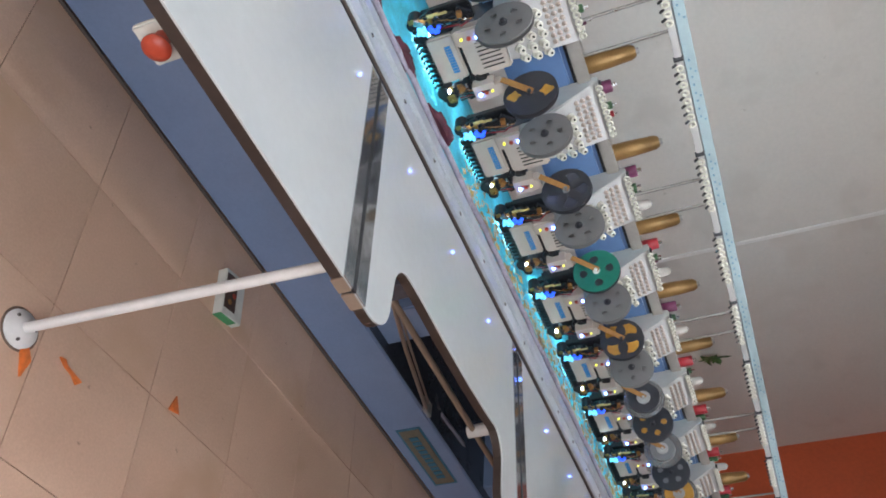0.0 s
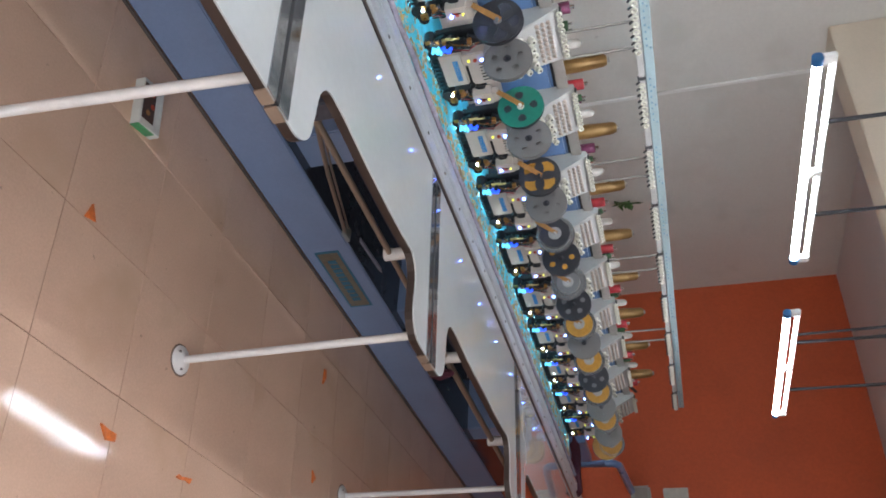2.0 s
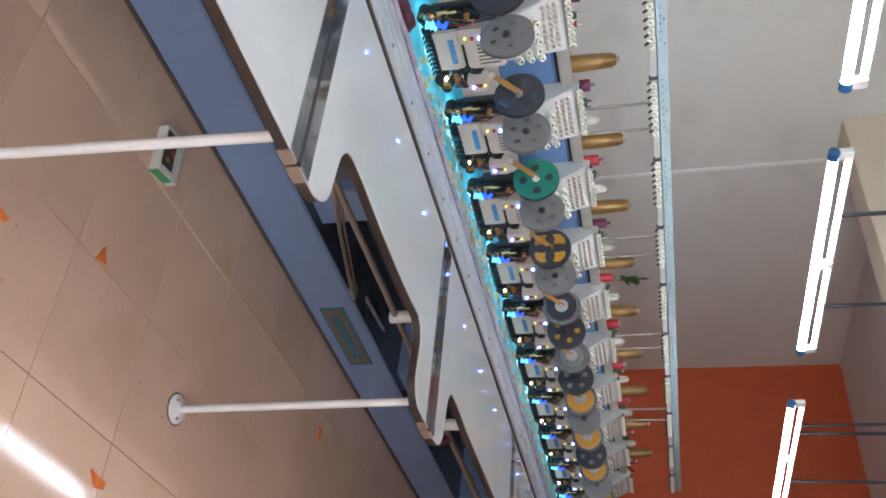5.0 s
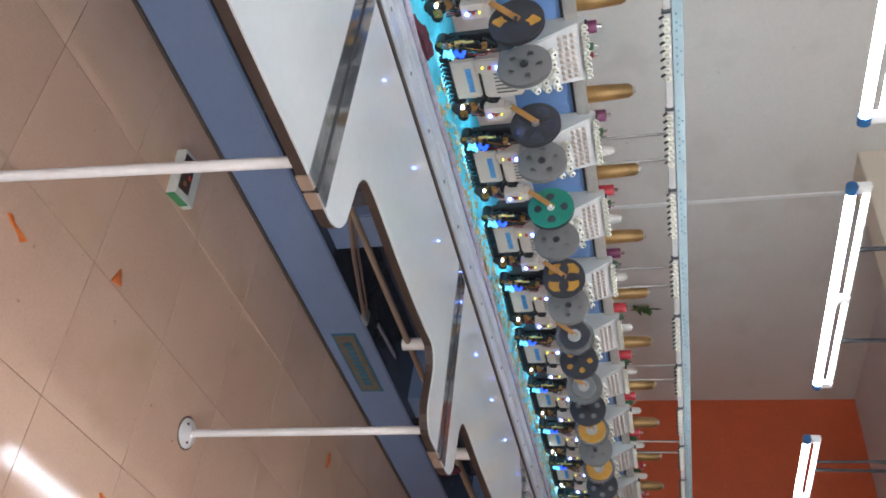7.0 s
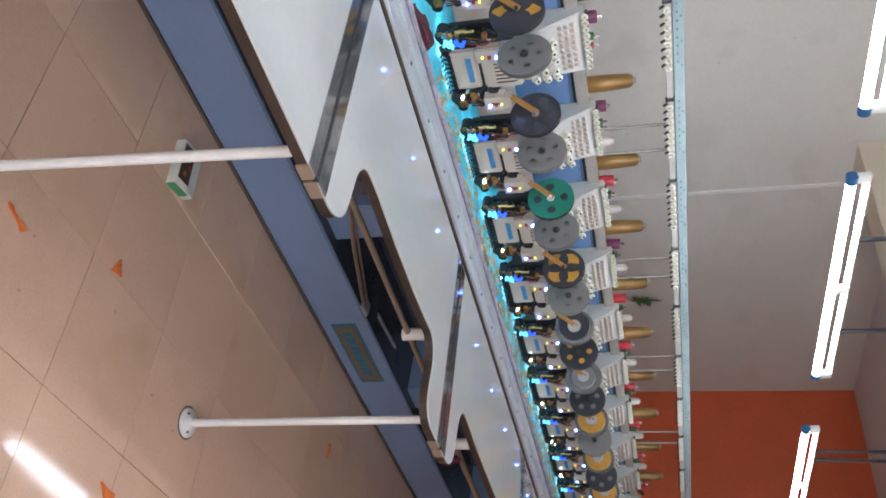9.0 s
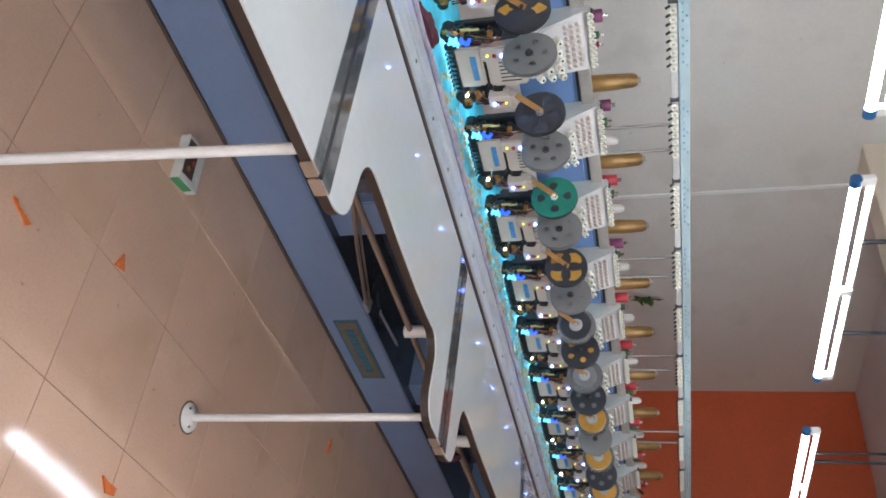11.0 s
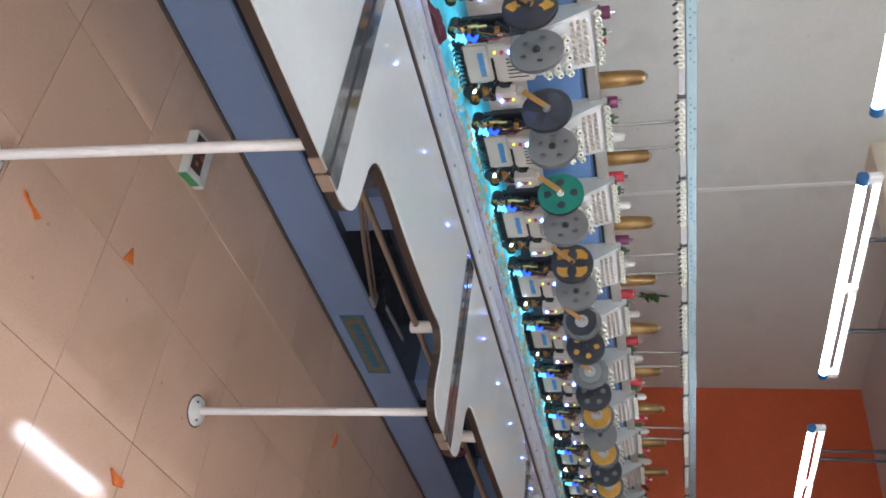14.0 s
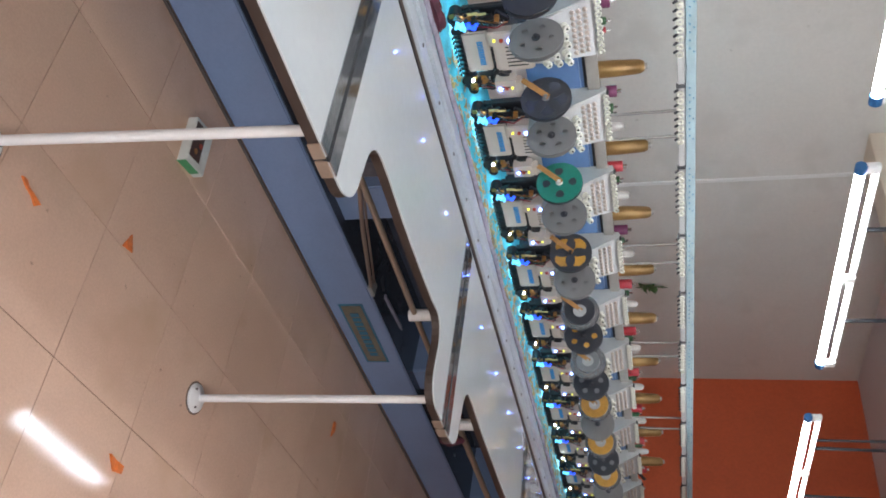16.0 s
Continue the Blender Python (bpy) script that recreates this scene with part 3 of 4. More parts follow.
        bm = B(); rod(bm, (o + 0.022, -0.014, 0.845), (o + 0.022, 0.02, 0.845), 0.016, 14); part("drum", bm, BLACK, fd)
        bm = B(); rod(bm, (o - 0.02, 0.0, 0.90), (o + 0.03, 0.0, 0.905), 0.012, 12); part("roller", bm, BLACK, fd)
        for q in ((-0.006, 0.026, -0.002, 0.03, 0.856, 0.925), (0.012, 0.032, 0.0, 0.04, 0.90, 0.975), (-0.008, 0.004, -0.02, 0.0, 0.885, 0.955), (0.024, 0.036, -0.016, 0.02, 0.87, 0.93), (-0.022, 0.036, 0.02, 0.045, 0.85, 0.99)) if side < 0 else ((-0.016, 0.012, -0.002, 0.03, 0.856, 0.90), (-0.02, 0.002, 0.004, 0.04, 0.89, 0.965), (-0.008, 0.004, -0.016, 0.0, 0.885, 0.93)):
            bm = B(); box(bm, o + q[0], o + q[1], *q[2:], 0.003); part("bracket", bm, BLACK, fd)
        if side < 0:
            # Plain plastic pieces; their glow replaces the light falling on them.
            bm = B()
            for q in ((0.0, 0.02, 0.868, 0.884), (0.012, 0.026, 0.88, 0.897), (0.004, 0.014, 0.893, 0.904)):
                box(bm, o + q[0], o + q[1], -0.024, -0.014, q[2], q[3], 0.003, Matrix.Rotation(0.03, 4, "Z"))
            part("blue_cover", bm, GLOWB, fd, "blue cover glowing in place of LED light on it")
            bm = B(); box(bm, o - 0.030, o - 0.022, -0.022, -0.014, 0.866, 0.91, 0.002); box(bm, o - 0.027, o - 0.02, -0.023, -0.016, 0.905, 0.935, 0.002); part("brass_slide", bm, SLIDE, fd, "brass slide coloured pale yellow for the light it catches")
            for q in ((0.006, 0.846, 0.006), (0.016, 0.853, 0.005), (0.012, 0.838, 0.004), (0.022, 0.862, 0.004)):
                bm = B(); rod(bm, (o + q[0], -0.028, q[1]), (o + q[0], -0.014, q[1]), q[2], 10); part("lit_bead", bm, GLOWC, fd, "pale cyan bead glowing in place of LED light on it")
        bm = B(); box(bm, o - 0.024, o + 0.004, -0.017, -0.01, 0.90, 0.907, 0.001); part("steel_link", bm, CHROME, fd)
        bm = B(); box(bm, o + 0.01, o + 0.03, -0.012, -0.004, 0.955, 0.963, 0.001); part("steel_link", bm, CHROME, fd)
        bm = B(); box(bm, o - 0.026, o - 0.012, -0.016, -0.004, 0.845, 0.892, 0.003); box(bm, o - 0.022, o - 0.004, -0.02, -0.01, 0.876, 0.886, 0.002); part("brass_lever", bm, BRASS, fd)
        bm = B(); rod(bm, (o + 0.005, -0.008, 0.872), (o + 0.005, -0.008, 0.962), 0.0062, 12); part("solenoid_rod", bm, CHROME, fd)
        bm = B(); rod(bm, (o + 0.018, -0.006, 0.905), (o + 0.018, -0.006, 0.975), 0.005, 12); part("solenoid_rod", bm, CHROME, fd)
        # The cyan cover emits in place of light on it; the other is brass.
        bm = B(); box(bm, o - 0.004, o + 0.022, -0.019, -0.011, 0.838, 0.862, 0.003); part("lit_cover", bm, GLOWC if side < 0 else BRASS, fd)
        bm = B(); rod(bm, (o - 0.018, -0.022, 0.852), (o - 0.018, -0.014, 0.852), 0.0034, 10); part("work_led", bm, LEDW, fd)
        bm = B(); rod(bm, (o + 0.012, -0.012, 0.93), (o + 0.012, -0.004, 0.95), 0.006, 10); part("red_cap", bm, RED, fd)
        fit_rng = random.Random(31 + side)
        for j in range(20 if side < 0 else 13):
            bm = B()
            x, y, z = o + (fit_rng.uniform(-0.032, 0.036) if side < 0 else fit_rng.uniform(-0.026, 0.014)), fit_rng.uniform(-0.024, 0.0), fit_rng.uniform(0.826, 0.975)
            w, hgt = fit_rng.uniform(0.003, 0.009), fit_rng.uniform(0.004, 0.02)
            if j % 3:
                box(bm, -w, w, -0.003, 0.012, -hgt, hgt, 0.001, Matrix.Translation((x, y, z)) @ Matrix.Rotation(fit_rng.uniform(-0.7, 0.7), 4, "Y"))
            else:
                rod(bm, (x, y - 0.004, z), (x + fit_rng.uniform(-0.004, 0.004), y + 0.012, z), w * 0.8, 10)
            part("fitting", bm, (BLACK, BLACK, CHROME, BLACK, BRASS, BLACK, BLACK, COPPER, BLACK, BLACK)[j % 10], fd)
        for j in range(7):
            bm = B(); s = random.uniform(-0.01, 0.01)
            tube(bm, [(o - 0.02 + j * 0.008, -0.004, 0.87), (o + s, -0.028 - 0.004 * j, 0.91 + 0.01 * j), (o + 0.02 + s, -0.02, 0.955), (o + 0.03, 0.01, 0.985)], 0.0019, 6)
            part("wire", bm, (BLACK, BLACK, COPPER, CHROME, BLACK, CRIMSON, BLACK)[j], fd)
    # Hidden strip added to brighten the cloth below.
    bm = B(); box(bm, -0.03, 0.11, 0.046, 0.078, 0.834, 0.8395); part("added_light", bm, STRIP, h, "added pale cyan light strip that brightens the cloth")
    # leaning tension plate
    lean = Matrix.Translation((0.04, 0.0, 1.045)) @ Matrix.Rotation(radians(-33), 4, "X")
    bm = B()
    o = [(-0.078, 0), (0.055, 0), (0.072, 0.035), (0.125, 0.215), (0.11, 0.236), (-0.078, 0.236)]
    a = [bm.verts.new((x, -0.003, z)) for x, z in o]; b = [bm.verts.new((x, 0.003, z)) for x, z in o]
    bm.faces.new(a); bm.faces.new(b[::-1])
    for i in range(len(o)):
        bm.faces.new((a[i], b[i], b[(i + 1) % 6], a[(i + 1) % 6]))
    bmesh.ops.transform(bm, matrix=lean, verts=bm.verts)
    # Dimmed sheet colour offsets the lamp light on this leaning face.
    plate = part("tension_plate", bm, COVERG, h, smooth=False)
    knob = B(); lathe(knob, [(0.012, 0), (0.012, 0.004), (0.006, 0.006), (0.006, 0.013), (0.011, 0.015), (0.011, 0.022), (0.005, 0.0235)], lean @ Matrix.Rotation(radians(90), 4, "X"), 14)
    knob = mesh_of("tension_knob", knob, KNOB, True)
    base_b = B(); lathe(base_b, [(0.0075, 0), (0.0075, 0.005), (0.003, 0.008), (0.003, 0.013)], lean @ Matrix.Rotation(radians(90), 4, "X"), 10)
    base_b = mesh_of("check_spring", base_b, PINK, True)
    nut = B(); lathe(nut, [(0.0034, 0), (0.0034, 0.026), (0.002, 0.028)], lean @ Matrix.Rotation(radians(90), 4, "X"), 8)
    nut = mesh_of("thumb_nut", nut, BLACK, True)
    r3 = lean.to_3x3()
    for i in range(5):
        for j in range(3):
            v = r3 @ Vector((-0.055 + i * 0.031 + j * 0.013, -0.003, 0.038 + j * 0.036 - 0.006 * (i % 2)))
            part("tension_knob", knob, None, plate, at=v)
            part("thumb_nut", nut, None, plate, at=v)
    for i in range(8):
        for j in range(3):
            v = r3 @ Vector((-0.06 + i * 0.0205 + j * 0.004, -0.003, 0.142 + j * 0.021))
            part("check_spring", base_b, None, plate, at=v)
    eye = B(); ring(eye, (0, 0, 0), 0.0078, 0.0040); eye = mesh_of("guide_ring", eye, KNOB, True)
    pinb = B(); rod(pinb, (0, 0, 0), (0, 0.02, 0.0), 0.0045, 6); pinb = mesh_of("guide_pin", pinb, BLACK, True)
    for i in range(9):
        x = -0.028 + i * 0.0222
        part("guide_ring", eye, None, h, at=(x, 0.105, 1.24)); part("guide_pin", pinb, None, h, at=(x - 0.009, 0.108, 1.245))
    # grey side sheet
    bm = B()
    o = [(-0.005, 1.04), (0.145, 1.04), (0.145, 1.238), (0.13, 1.243), (0.118, 1.238)]
    a = [bm.verts.new((-0.045, y, z)) for y, z in o]; b = [bm.verts.new((-0.041, y, z)) for y, z in o]
    bm.faces.new(a); bm.faces.new(b[::-1])
    for i in range(5):
        bm.faces.new((a[i], b[i], b[(i + 1) % 5], a[(i + 1) % 5]))
    part("side_sheet", bm, COVERG, h, "light grey side sheet", smooth=False)
    bm = B(); box(bm, -0.041, 0.15, 0.118, 0.145, 1.232, 1.237, 0.001); part("top_sheet", bm, COVERG, h)
    bm = B(); rod(bm, (-0.03, 0.02, 1.075), (-0.03, 0.008, 1.075), 0.004, 8); part("green_led", bm, LEDY, h)
    return h


head = make_head()
for k in range(-3, 10):
    if k:
        copy_thing(head, pose((k * D + 0.03) * U, 0.047 * U, -0.014 * U))


# ---- sequin reels ----
def flange(bm, r, holes, hr, dist, hole_r0, y, th=0.003, seg=48, phase=0.3, petal=1.0):
    """A round flange facing -y, with real round or petal holes cut as gaps in its radial strips."""
    def cut(rr, a):
        for i in range(holes):
            c = phase + 2 * math.pi * i / holes
            da = (a - c + math.pi) % (2 * math.pi) - math.pi
            if petal == -1:      # fan shaped windows, narrow towards the hub
                if 0.022 < rr < 0.066 and abs(da) < (0.05 + (0.50 if holes == 4 else 0.36) * min(1, (rr - 0.022) / 0.030)) * min(1, ((0.067 - rr) / 0.012) ** 0.5):
                    return True
                continue
            if petal == -2:      # lozenge windows
                if abs(rr - 0.046) / 0.024 + abs(da) * 0.046 / 0.021 < 1:
                    return True
                continue
            if ((rr - dist) / hr) ** 2 + (da * dist / (hr * petal)) ** 2 < 1:
                return True
        return False
    nr, seg = 24, 90
    grid = {}
    def vert(j, i, back):
        key = (j, i % seg, back)
        if key not in grid:
            p, a = hole_r0 + (r - hole_r0) * j / nr, 2 * math.pi * i / seg
            grid[key] = bm.verts.new((p * math.cos(a), y + (th if back else 0), p * math.sin(a)))
        return grid[key]
    gone = {(j, i) for j in range(nr) for i in range(seg) if holes and cut(hole_r0 + (r - hole_r0) * (j + 0.5) / nr, 2 * math.pi * (i + 0.5) / seg)}
    for j in range(nr):
        for i in range(seg):
            if (j, i) in gone:
                continue
            bm.faces.new([vert(*q, False) for q in ((j, i), (j + 1, i), (j + 1, i + 1), (j, i + 1))])
            for u, w, near in (((j, i), (j + 1, i), (j, (i - 1) % seg)), ((j, i + 1), (j + 1, i + 1), (j, (i + 1) % seg)), ((j, i), (j, i + 1), (j - 1, i)), ((j + 1, i), (j + 1, i + 1), (j + 1, i))):
                if near in gone or near[0] in (-1, nr):
                    bm.faces.new((vert(*u, False), vert(*w, False), vert(*w, True), vert(*u, True)))


def reel(x, y, z, r, front, holes, hub, roll, rollr, label, turn=0.0, hr=0.011, petal=1.0, phase=0.3, dist=None, proud=0.0, hubr=0.012):
    t = thing("sequin_reel", label, "reel", (x, y, z), "sequin reels on the heads")
    t.rotation_euler = (0, radians(phase * 20), radians(turn))
    bm = B(); flange(bm, r, holes, hr, dist or r * 0.56, 0.006, -0.006, phase=phase, petal=petal); part("front_flange", bm, front, t, smooth=False)
    bm = B(); lathe(bm, [(r * 0.99, -0.011), (r, -0.010), (r, -0.008)], Matrix.Rotation(radians(90), 4, "X"), 48); part("back_flange", bm, CHAR if front is not GREY else GREY, t, smooth=False)
    bm = B(); lathe(bm, [(rollr, -0.007), (rollr, 0.0045 + proud)], Matrix.Rotation(radians(90), 4, "X"), 32); part("roll", bm, roll, t)
    bm = B(); lathe(bm, [(hubr, -0.001), (hubr, 0.0085 + proud), (hubr * 0.6, 0.009 + proud), (0.006, 0.012), (0.006, 0.018), (0.003, 0.019)], Matrix.Rotation(radians(90), 4, "X"), 20); part("hub", bm, hub, t)
    return t


for k in range(-3, 10):
    x = k * D
    if k <= 3 or k in (6, 8, 9):
        reel(x - 0.04, -0.07, 1.069, 0.077, GREY, 5, CHAR, CHAR, 0.02, "matt grey plastic sequin reel with small round holes", -80, 0.0085, phase=0.4 + 0.5 * k)
    else:
        reel(x - 0.04, -0.07, 1.069, 0.077, CHAR, 5, CHAR, (ORANGE if k == 4 else MIDG), 0.055, "black plastic sequin reel with round windows", -80, 0.012, phase=0.4 + 0.5 * k)
    TA = -75
    xa, ya, za, ra = x + 0.2, -0.035, 1.064, 0.077
    if k in (-3, -1):
        reel(xa, ya, za, ra, CHAR, 2, CHAR, ORANGE, 0.068, "black sequin reel with two amber lozenge windows", TA, 0.02, -2, 2.3, 0.044)
    elif k == 2:
        reel(xa, ya, za, ra, CHAR, 4, CHAR, ORANGE, 0.068, "black sequin reel with amber sequins in its windows", TA, 0.02, -1, 1.206, 0.044)
    elif k in (-2, 0):
        reel(xa, ya, za, ra, CHAR, 5, MIDG, NAVY, 0.066, "charcoal spoked plastic sequin reel", TA, 0.016, -1, 0.2, 0.045)
    elif k == 1:
        reel(xa, ya, za, ra, GREEN, 4, CARDW, CHAR, 0.06, "green plastic sequin reel with white hub", TA, 0.014, 1.0, 0.1)
    elif k == 3:
        reel(xa, ya, za, ra, CLEAR, 0, COVERG, CHAR, 0.06, "clear sequin reel with dark roll and bright hub", TA, proud=0.006, hubr=0.026)
    elif k == 4:
        reel(xa, ya, za, ra, CLEAR, 0, COVERG, MIDG, 0.05, "translucent grey sequin reel with pale hub", TA, proud=0.006, hubr=0.024)
    else:
        reel(xa, ya, za, ra, CLEAR, 0, COVERG, ORANGE, 0.062, "translucent sequin reel with amber roll", TA, proud=0.006, hubr=0.026)
reel(3.46, -0.04, 1.03, 0.085, CLEAR, 0, PIPE, ORANGE, 0.082, "large amber sequin reel with white hub at the machine end", -75, proud=0.006, hubr=0.02)


# ---- thread cones and spools on the tray ----
def cone(x, y, r, hgt, material, label, group):
    t = thing("thread_cone", label, "thread cone", (x, y, ZTR), group)
    bm = B(); lathe(bm, [(r * 0.95, 0), (r * 1.05, 0.006), (r * 1.02, hgt * 0.4), (r * 0.86, hgt * 0.86), (r * 0.6, hgt * 0.94), (r * 0.45, hgt * 0.95)], None, 26); part("thread", bm, material, t)
    bm = B(); lathe(bm, [(r * 0.38, hgt * 0.9), (r * 0.36, hgt), (r * 0.2, hgt)], None, 16); part("tube", bm, COVERG, t)
    return t


def spool(x, y, r, hgt, material, label):
    t = thing("thread_spool", label, "thread spool", (x, y, ZTR), "small spools on the tray")
    bm = B(); lathe(bm, [(r * 0.9, 0.004), (r, 0.008), (r, hgt - 0.006), (r * 0.9, hgt - 0.003)], None, 18); part("thread", bm, material, t)
    bm = B(); rod(bm, (0, 0, 0), (0, 0, hgt + 0.012), r * 0.35, 8); part("core", bm, CHROME, t)


random.seed(21)
for k in range(-4, 10):
    x = k * D
    if x + 0.379 < 3.36:
        cone(x + 0.379, 0.325, 0.0285, 0.178, GOLD, "tall metallic gold thread cone", "gold cones on the tray")
        spool(x + 0.468, 0.315, 0.021, 0.075, PURPLE if k in (-1, 0, 2) else CRIMSON, "small plum thread spool" if k in (-1, 0, 2) else "small crimson thread spool")
        if k >= 0:
            cone(x + 0.296, 0.345, 0.019, 0.09, WHITET, "pale off-white thread cone on the tray", "pale cones on the tray") if k != 0 else None
        spool(x + 0.186, 0.325, 0.013, 0.058, LEAF, "slim dark green thread spool")
        spool(x + 0.262, 0.385, 0.011, 0.05, (CRIMSON, LEAF, PURPLE)[k % 3], "slim coloured thread spool")

# ---- legs, button, things on the floor ----
def leg(bx, by, tx, ty):
    t = thing("table_leg", "white painted pipe leg with round floor flange", "table leg", (bx, by, 0), "pipe legs of the table")
    bm = B(); rod(bm, (0, 0, 0.01), (tx - bx, ty - by, 0.769), 0.0118, 18); part("pipe", bm, PIPE, t)
    bm = B(); lathe(bm, [(0.046, 0), (0.044, 0.006), (0.03, 0.013), (0.018, 0.019), (0.013, 0.02)], None, 28); part("flange", bm, PIPE, t)
    bm = B(); lathe(bm, [(0.051, 0.0003), (0.049, 0.002)], None, 28); part("rust_ring", bm, GRIME, t, "brown dirt ring round the flange")
    for i in range(3):
        bm = B(); a = i * 2.1 + 0.5; rod(bm, (0.031 * math.cos(a), 0.031 * math.sin(a), 0.009), (0.031 * math.cos(a), 0.031 * math.sin(a), 0.0155), 0.004, 8); part("screw", bm, BROWN, t)


leg(-0.464, -0.865, -0.427, -0.862)
leg(0.579, -0.874, 0.576, -0.862)
leg(1.94, -0.829, 1.964, -0.815)
leg(3.3, -0.84, 3.3, -0.83)

stop = thing("emergency_button", "red mushroom emergency button on a white plate under the table edge", "button", (-0.955, -0.905, 0.73))
bm = B(); box(bm, -0.03, 0.04, 0.03, 0.042, -0.045, 0.028, 0.003); part("plate", bm, CARDW, stop, "white mounting plate")
bm = B(); rod(bm, (0, 0.03, -0.005), (0, 0.005, -0.006), 0.013, 16); part("collar", bm, RED, stop)
bm = B(); lathe(bm, [(0.013, 0), (0.022, 0.004), (0.023, 0.009), (0.018, 0.015), (0.008, 0.018)], Matrix.Translation((0, 0.008, -0.006)) @ Matrix.Rotation(radians(90), 4, "X"), 28); part("cap", bm, RED, stop, "red mushroom cap")

carton = thing("small_carton", "small flat carton with green side and brown printed picture", "carton", (0.085, -0.285, 0))
carton.rotation_euler, carton.scale = (0, 0, radians(14)), (0.9, 0.92, 1.0)
bm = B(); box(bm, -0.055, 0.055, -0.085, 0.085, 0, 0.034, 0.002); part("body", bm, CARDW, carton)
bm = B(); box(bm, -0.0565, 0.03, -0.0865, -0.0845, 0.002, 0.032); part("green_side", bm, CARDG, carton, "green printed side")
bm = B(); box(bm, -0.05, 0.012, -0.06, 0.07, 0.0335, 0.035); part("picture", bm, CARDB, carton, "dark brown printed picture")
for x, y in ((-0.02, -0.03), (0.0, 0.0), (-0.03, 0.03), (-0.005, 0.045)):
    bm = B(); lathe(bm, [(0.011, 0.0345), (0.009, 0.0362)], Matrix.Translation((x, y, 0)), 14); part("print_spot", bm, RED if x > -0.01 else COPPER, carton)


def scrap(x, y, pts, turn):
    bm = B()
    h = 0.0016
    t = [bm.verts.new((px, py, h + 0.006 * abs(px + py) / 0.05)) for px, py in pts]
    b = [bm.verts.new((px, py, 0.0)) for px, py in pts]
    bm.faces.new(t); bm.faces.new(b[::-1])
    for i in range(len(pts)):
        j = (i + 1) % len(pts)
        bm.faces.new((b[i], b[j], t[j], t[i]))
    ob = solo("paper_scrap", bm, SCRAP, "small torn orange scrap lying on the floor", "scrap", (x, y, 0.0005), "orange scraps on the floor", smooth=False)
    ob.rotation_euler = (0, 0, radians(turn))


TRI = [(-0.022, -0.016), (0.024, -0.02), (0.006, 0.026)]
LONG = [(-0.04, -0.004), (-0.015, -0.008), (0.012, -0.006), (0.035, -0.012), (0.042, 0.004), (0.012, 0.004), (-0.01, 0.002), (-0.025, 0.006)]
KITE = [(-0.045, -0.004), (0.0, -0.02), (0.03, 0.0), (0.02, 0.018), (-0.01, 0.008)]
scrap(0.038, -0.716, TRI, 20)
scrap(1.585, -0.42, KITE, 75)
scrap(-0.305, -0.856, LONG, -15)
scrap(-0.424, -0.912, KITE, 100)
scrap(0.365, -1.204, KITE, -20)
scrap(0.74, -1.185, LONG, 10)
scrap(1.62, -0.86, TRI, 50)

# ---- lamps hung over the machine, and added ones out of view ----
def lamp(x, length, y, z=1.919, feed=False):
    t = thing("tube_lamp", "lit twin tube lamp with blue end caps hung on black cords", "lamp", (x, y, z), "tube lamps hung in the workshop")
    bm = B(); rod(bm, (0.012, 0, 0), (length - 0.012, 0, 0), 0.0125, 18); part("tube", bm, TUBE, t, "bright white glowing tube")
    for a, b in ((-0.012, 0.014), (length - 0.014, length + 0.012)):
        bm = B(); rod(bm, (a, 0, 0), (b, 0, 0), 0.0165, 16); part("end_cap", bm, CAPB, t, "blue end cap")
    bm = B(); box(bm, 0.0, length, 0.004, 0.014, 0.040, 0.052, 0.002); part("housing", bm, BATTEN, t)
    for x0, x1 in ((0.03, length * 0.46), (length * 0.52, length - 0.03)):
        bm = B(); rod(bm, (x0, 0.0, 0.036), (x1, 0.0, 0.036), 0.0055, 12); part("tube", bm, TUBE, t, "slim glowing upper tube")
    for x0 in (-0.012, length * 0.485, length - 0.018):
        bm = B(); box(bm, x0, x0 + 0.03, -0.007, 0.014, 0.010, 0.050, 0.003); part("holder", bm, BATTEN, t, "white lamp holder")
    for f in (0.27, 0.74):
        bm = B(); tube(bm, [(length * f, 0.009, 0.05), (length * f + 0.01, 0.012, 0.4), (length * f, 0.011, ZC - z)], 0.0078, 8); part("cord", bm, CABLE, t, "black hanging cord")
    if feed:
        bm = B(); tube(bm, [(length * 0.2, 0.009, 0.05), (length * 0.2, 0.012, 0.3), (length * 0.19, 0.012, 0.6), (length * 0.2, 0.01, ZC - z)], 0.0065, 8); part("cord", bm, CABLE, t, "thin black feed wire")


# First two lamps are out of view, added to continue the row.
for x in (-3.3, -2.1, -0.86, 0.341, 1.685):
    lamp(x, 0.962, -0.257, feed=x > 1)
# Unseen front row, added for floor light and placed by the floor streak.
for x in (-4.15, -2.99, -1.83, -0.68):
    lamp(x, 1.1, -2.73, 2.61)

# ---- far end of the machine ----
arm = thing("blue_bracket", "blue bent bracket arm at the far machine end", "bracket", (3.55, 0.05, 0.8))
bm = B(); box(bm, 0.12, 0.46, 0.03, 0.08, -0.5, 0.08, 0.006); part("end_frame", bm, BLUE2, arm)
bm = B(); tube(bm, [(0.55, 0.05, -0.4), (0.55, 0.05, 0.16), (0.56, 0.05, 0.22), (0.6, 0.05, 0.25), (1.12, 0.05, 0.29)], 0.026, 10); part("arm", bm, BLUE2, arm)
panel = thing("control_box", "off-white control box on the bracket arm", "control box", (4.66, 0.12, 1.08))
bm = B(); box(bm, 0, 0.18, -0.14, 0.02, 0.0, 0.14, 0.012); part("case", bm, COVERG, panel)
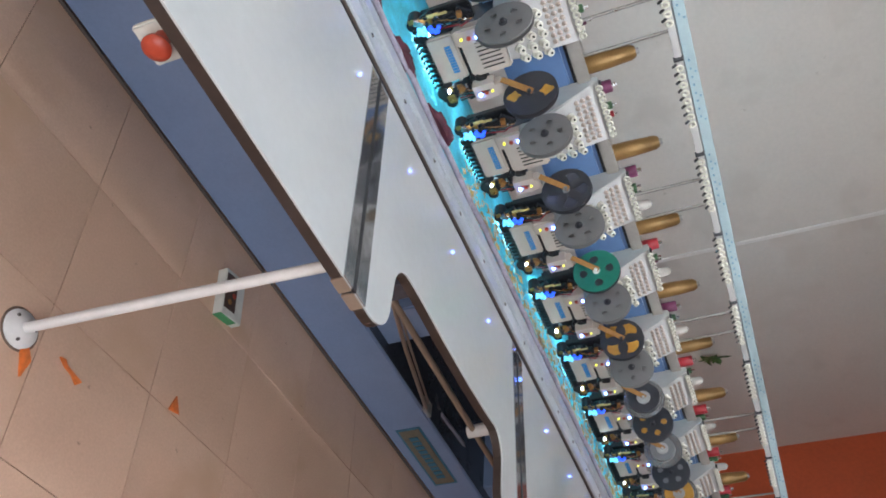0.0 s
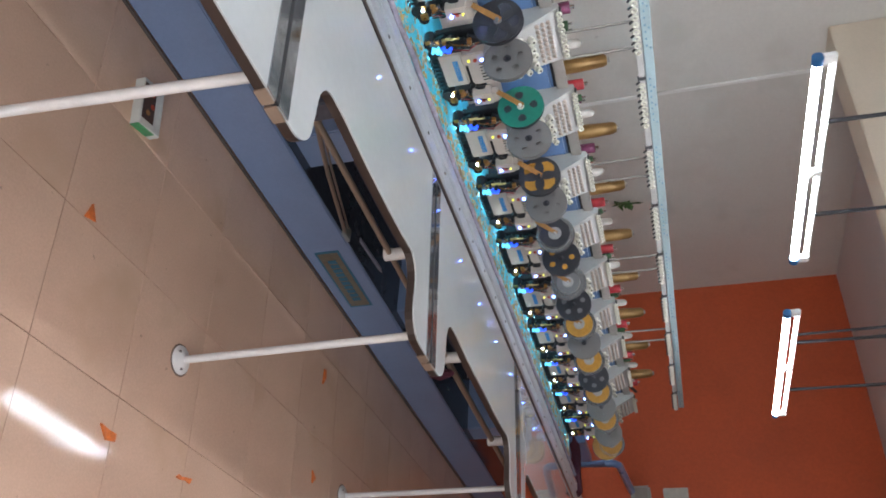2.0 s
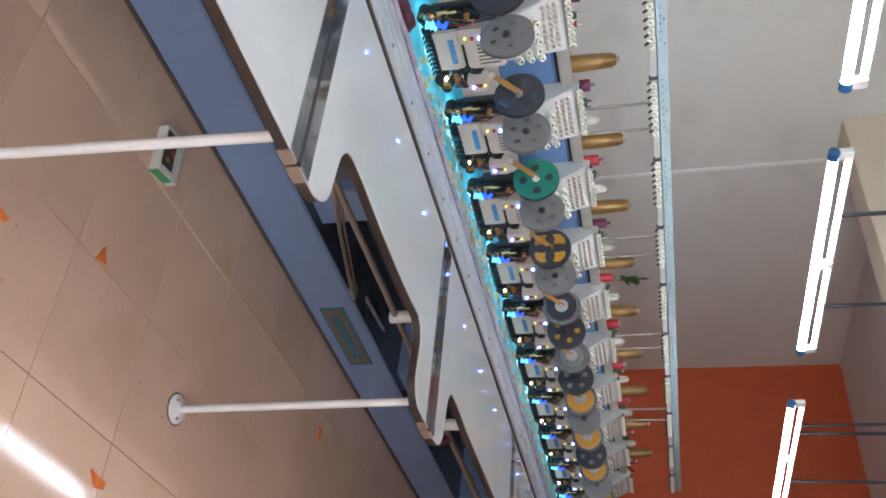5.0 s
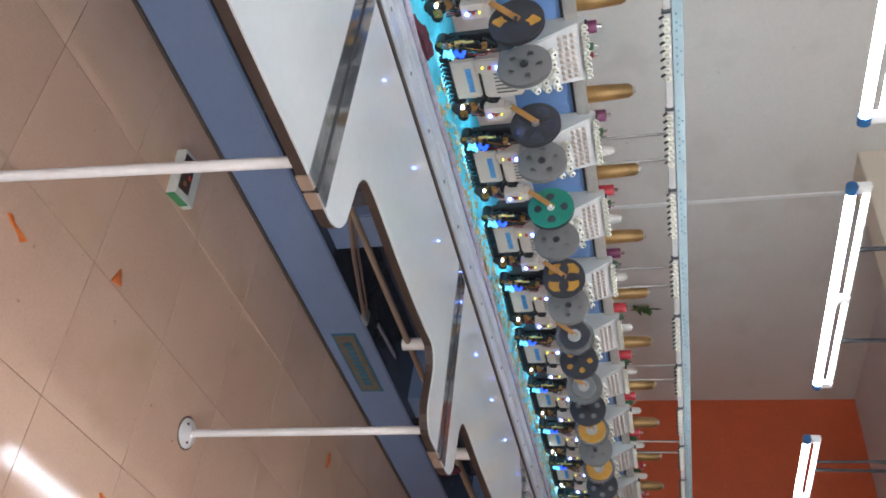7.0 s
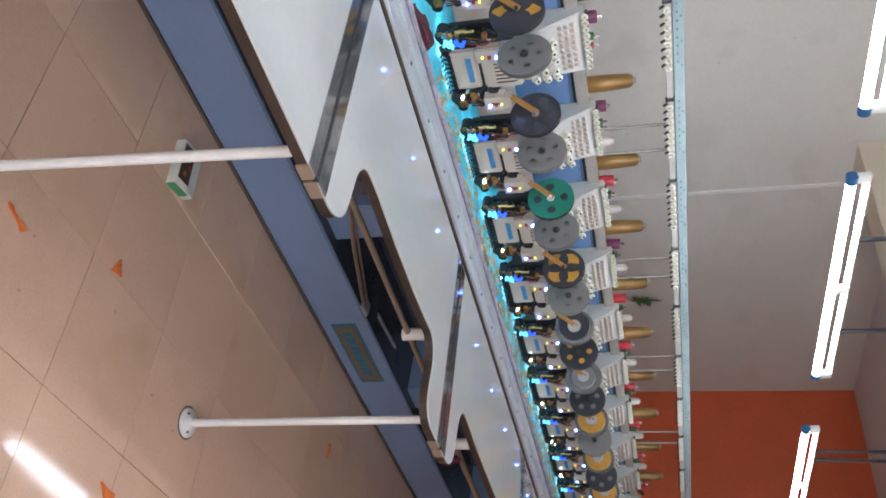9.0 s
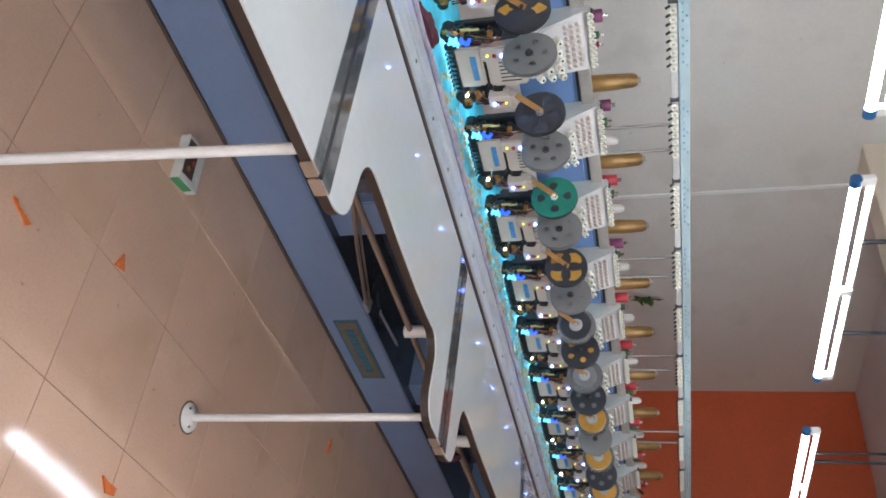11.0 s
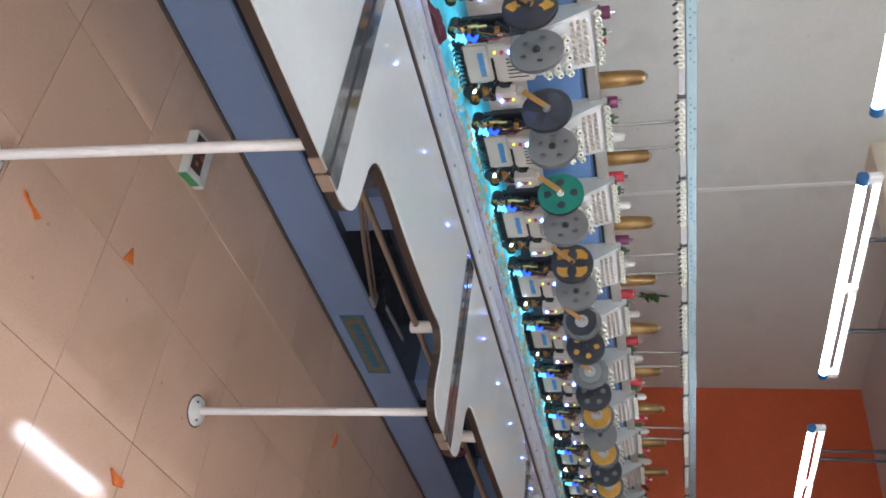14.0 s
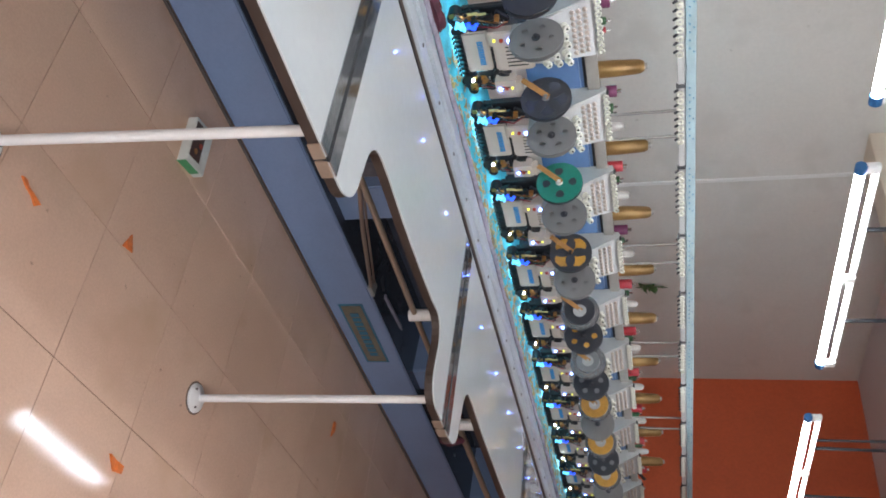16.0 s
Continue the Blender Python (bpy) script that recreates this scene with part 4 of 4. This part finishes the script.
bm = B(); box(bm, -0.006, 0.0, -0.12, 0.0, 0.03, 0.12, 0.003); part("screen", bm, TRAY, panel, "grey screen")
bm = B(); box(bm, 5.225, 5.236, 0.03, 0.31, 1.3, 1.49, 0.003)
solo("wall_switchboard", bm, CARDW, "off-white switchboard on the red wall", "switchboard")
lever = thing("thread_stand", "tilted grey plate stand at the end of the tray", "stand", (3.24, 0.26, ZTR))
for i in range(3):
    bm = B(); box(bm, 0.0, 0.17 - 0.02 * i, -0.05 + 0.05 * i, -0.044 + 0.05 * i, 0.0, 0.022, 0.002, Matrix.Rotation(radians(-14 - 5 * i), 4, "Y")); part("plate", bm, (COVERG, BLACK, COVERG)[i], lever)
bm = B(); tube(bm, [(3.70, 0.16, 0.80), (3.69, 0.0, 0.815), (3.66, -0.12, 0.812), (3.64, -0.26, 0.82)], 0.032, 12)
for v in bm.verts:
    v.co += noise.noise_vector(v.co * 30) * 0.012
solo("cloth_roll", bm, MAROON, "rolled maroon cloth lying across the machine end", "cloth")

# ---- hanging sprig on the back wall ----
sprig = thing("wall_plant", "small green artificial sprig fixed on the grey wall", "plant", (3.84, 2.12, 1.2))
random.seed(9)
bm = B(); tube(bm, [(0, 0.02, -0.02), (0.01, -0.01, 0.06), (0.0, -0.02, 0.16)], 0.006, 6); part("stem", bm, LEAF, sprig)
for i in range(26):
    a, r, z = random.uniform(0, 6.3), random.uniform(0.045, 0.085), random.uniform(0.0, 0.12)
    bm = B()
    c = Vector((0.005, -0.015, z)); d = Vector((math.cos(a), -0.15 - 0.2 * random.random(), 0.85 * math.sin(a))).normalized() * r
    s = Vector((0, 1, 0.2)).cross(d).normalized() * 0.013
    v = [bm.verts.new(c + q) for q in (Vector((0, 0, 0)), d * 0.5 + s, d, d * 0.5 - s)]
    w = [bm.verts.new(q.co + Vector((0, 0.002, 0.002))) for q in v]
    bm.faces.new(v); bm.faces.new(w[::-1])
    for j in range(4):
        bm.faces.new((v[j], w[j], w[(j + 1) % 4], v[(j + 1) % 4]))
    part("leaf", bm, LEAFG, sprig)

# ---- floor tiles, last ----
E1, E2, O = Vector((0.366, 0.010)), Vector((-0.052, 0.366)), Vector((-0.472, -0.387))
def tile_mesh(name, cells):
    bm = B()
    for i, j in cells:
        p = O + E1 * i + E2 * j if name == "tiles" else Vector((0, 0))
        g = 0.0013
        c = [p + E1 * (g / 0.366) + E2 * (g / 0.366), p + E1 * (1 - g / 0.366) + E2 * (g / 0.366), p + E1 * (1 - g / 0.366) + E2 * (1 - g / 0.366), p + E1 * (g / 0.366) + E2 * (1 - g / 0.366)]
        m = sum(c, Vector((0, 0))) / 4
        t = [bm.verts.new((*(m + (q - m) * 0.9996), 0.0)) for q in c]
        b = [bm.verts.new((*q, -0.006)) for q in c]
        bm.faces.new(t)
        for s in range(4):
            bm.faces.new((b[s], b[(s + 1) % 4], t[(s + 1) % 4], t[s]))
    return mesh_of(name, bm, FLOOR)


one = tile_mesh("tile", [(0, 0)])
rest = []
for i in range(-11, 17):
    for j in range(-13, 8):
        c = O + E1 * (i + 0.5) + E2 * (j + 0.5)
        if not (X0 < c.x < X1 + 0.1 and Y0 < c.y < Y1 + 0.1):
            continue
        if -3 <= i <= 9 and -5 <= j <= 1:
            q = O + E1 * i + E2 * j
            part("tile", one, None, floor, at=(q.x, q.y, 0))
        else:
            rest.append((i, j))
ob = part("tiles", tile_mesh("tiles", rest), None, floor); ob["kind"] = "stuff"
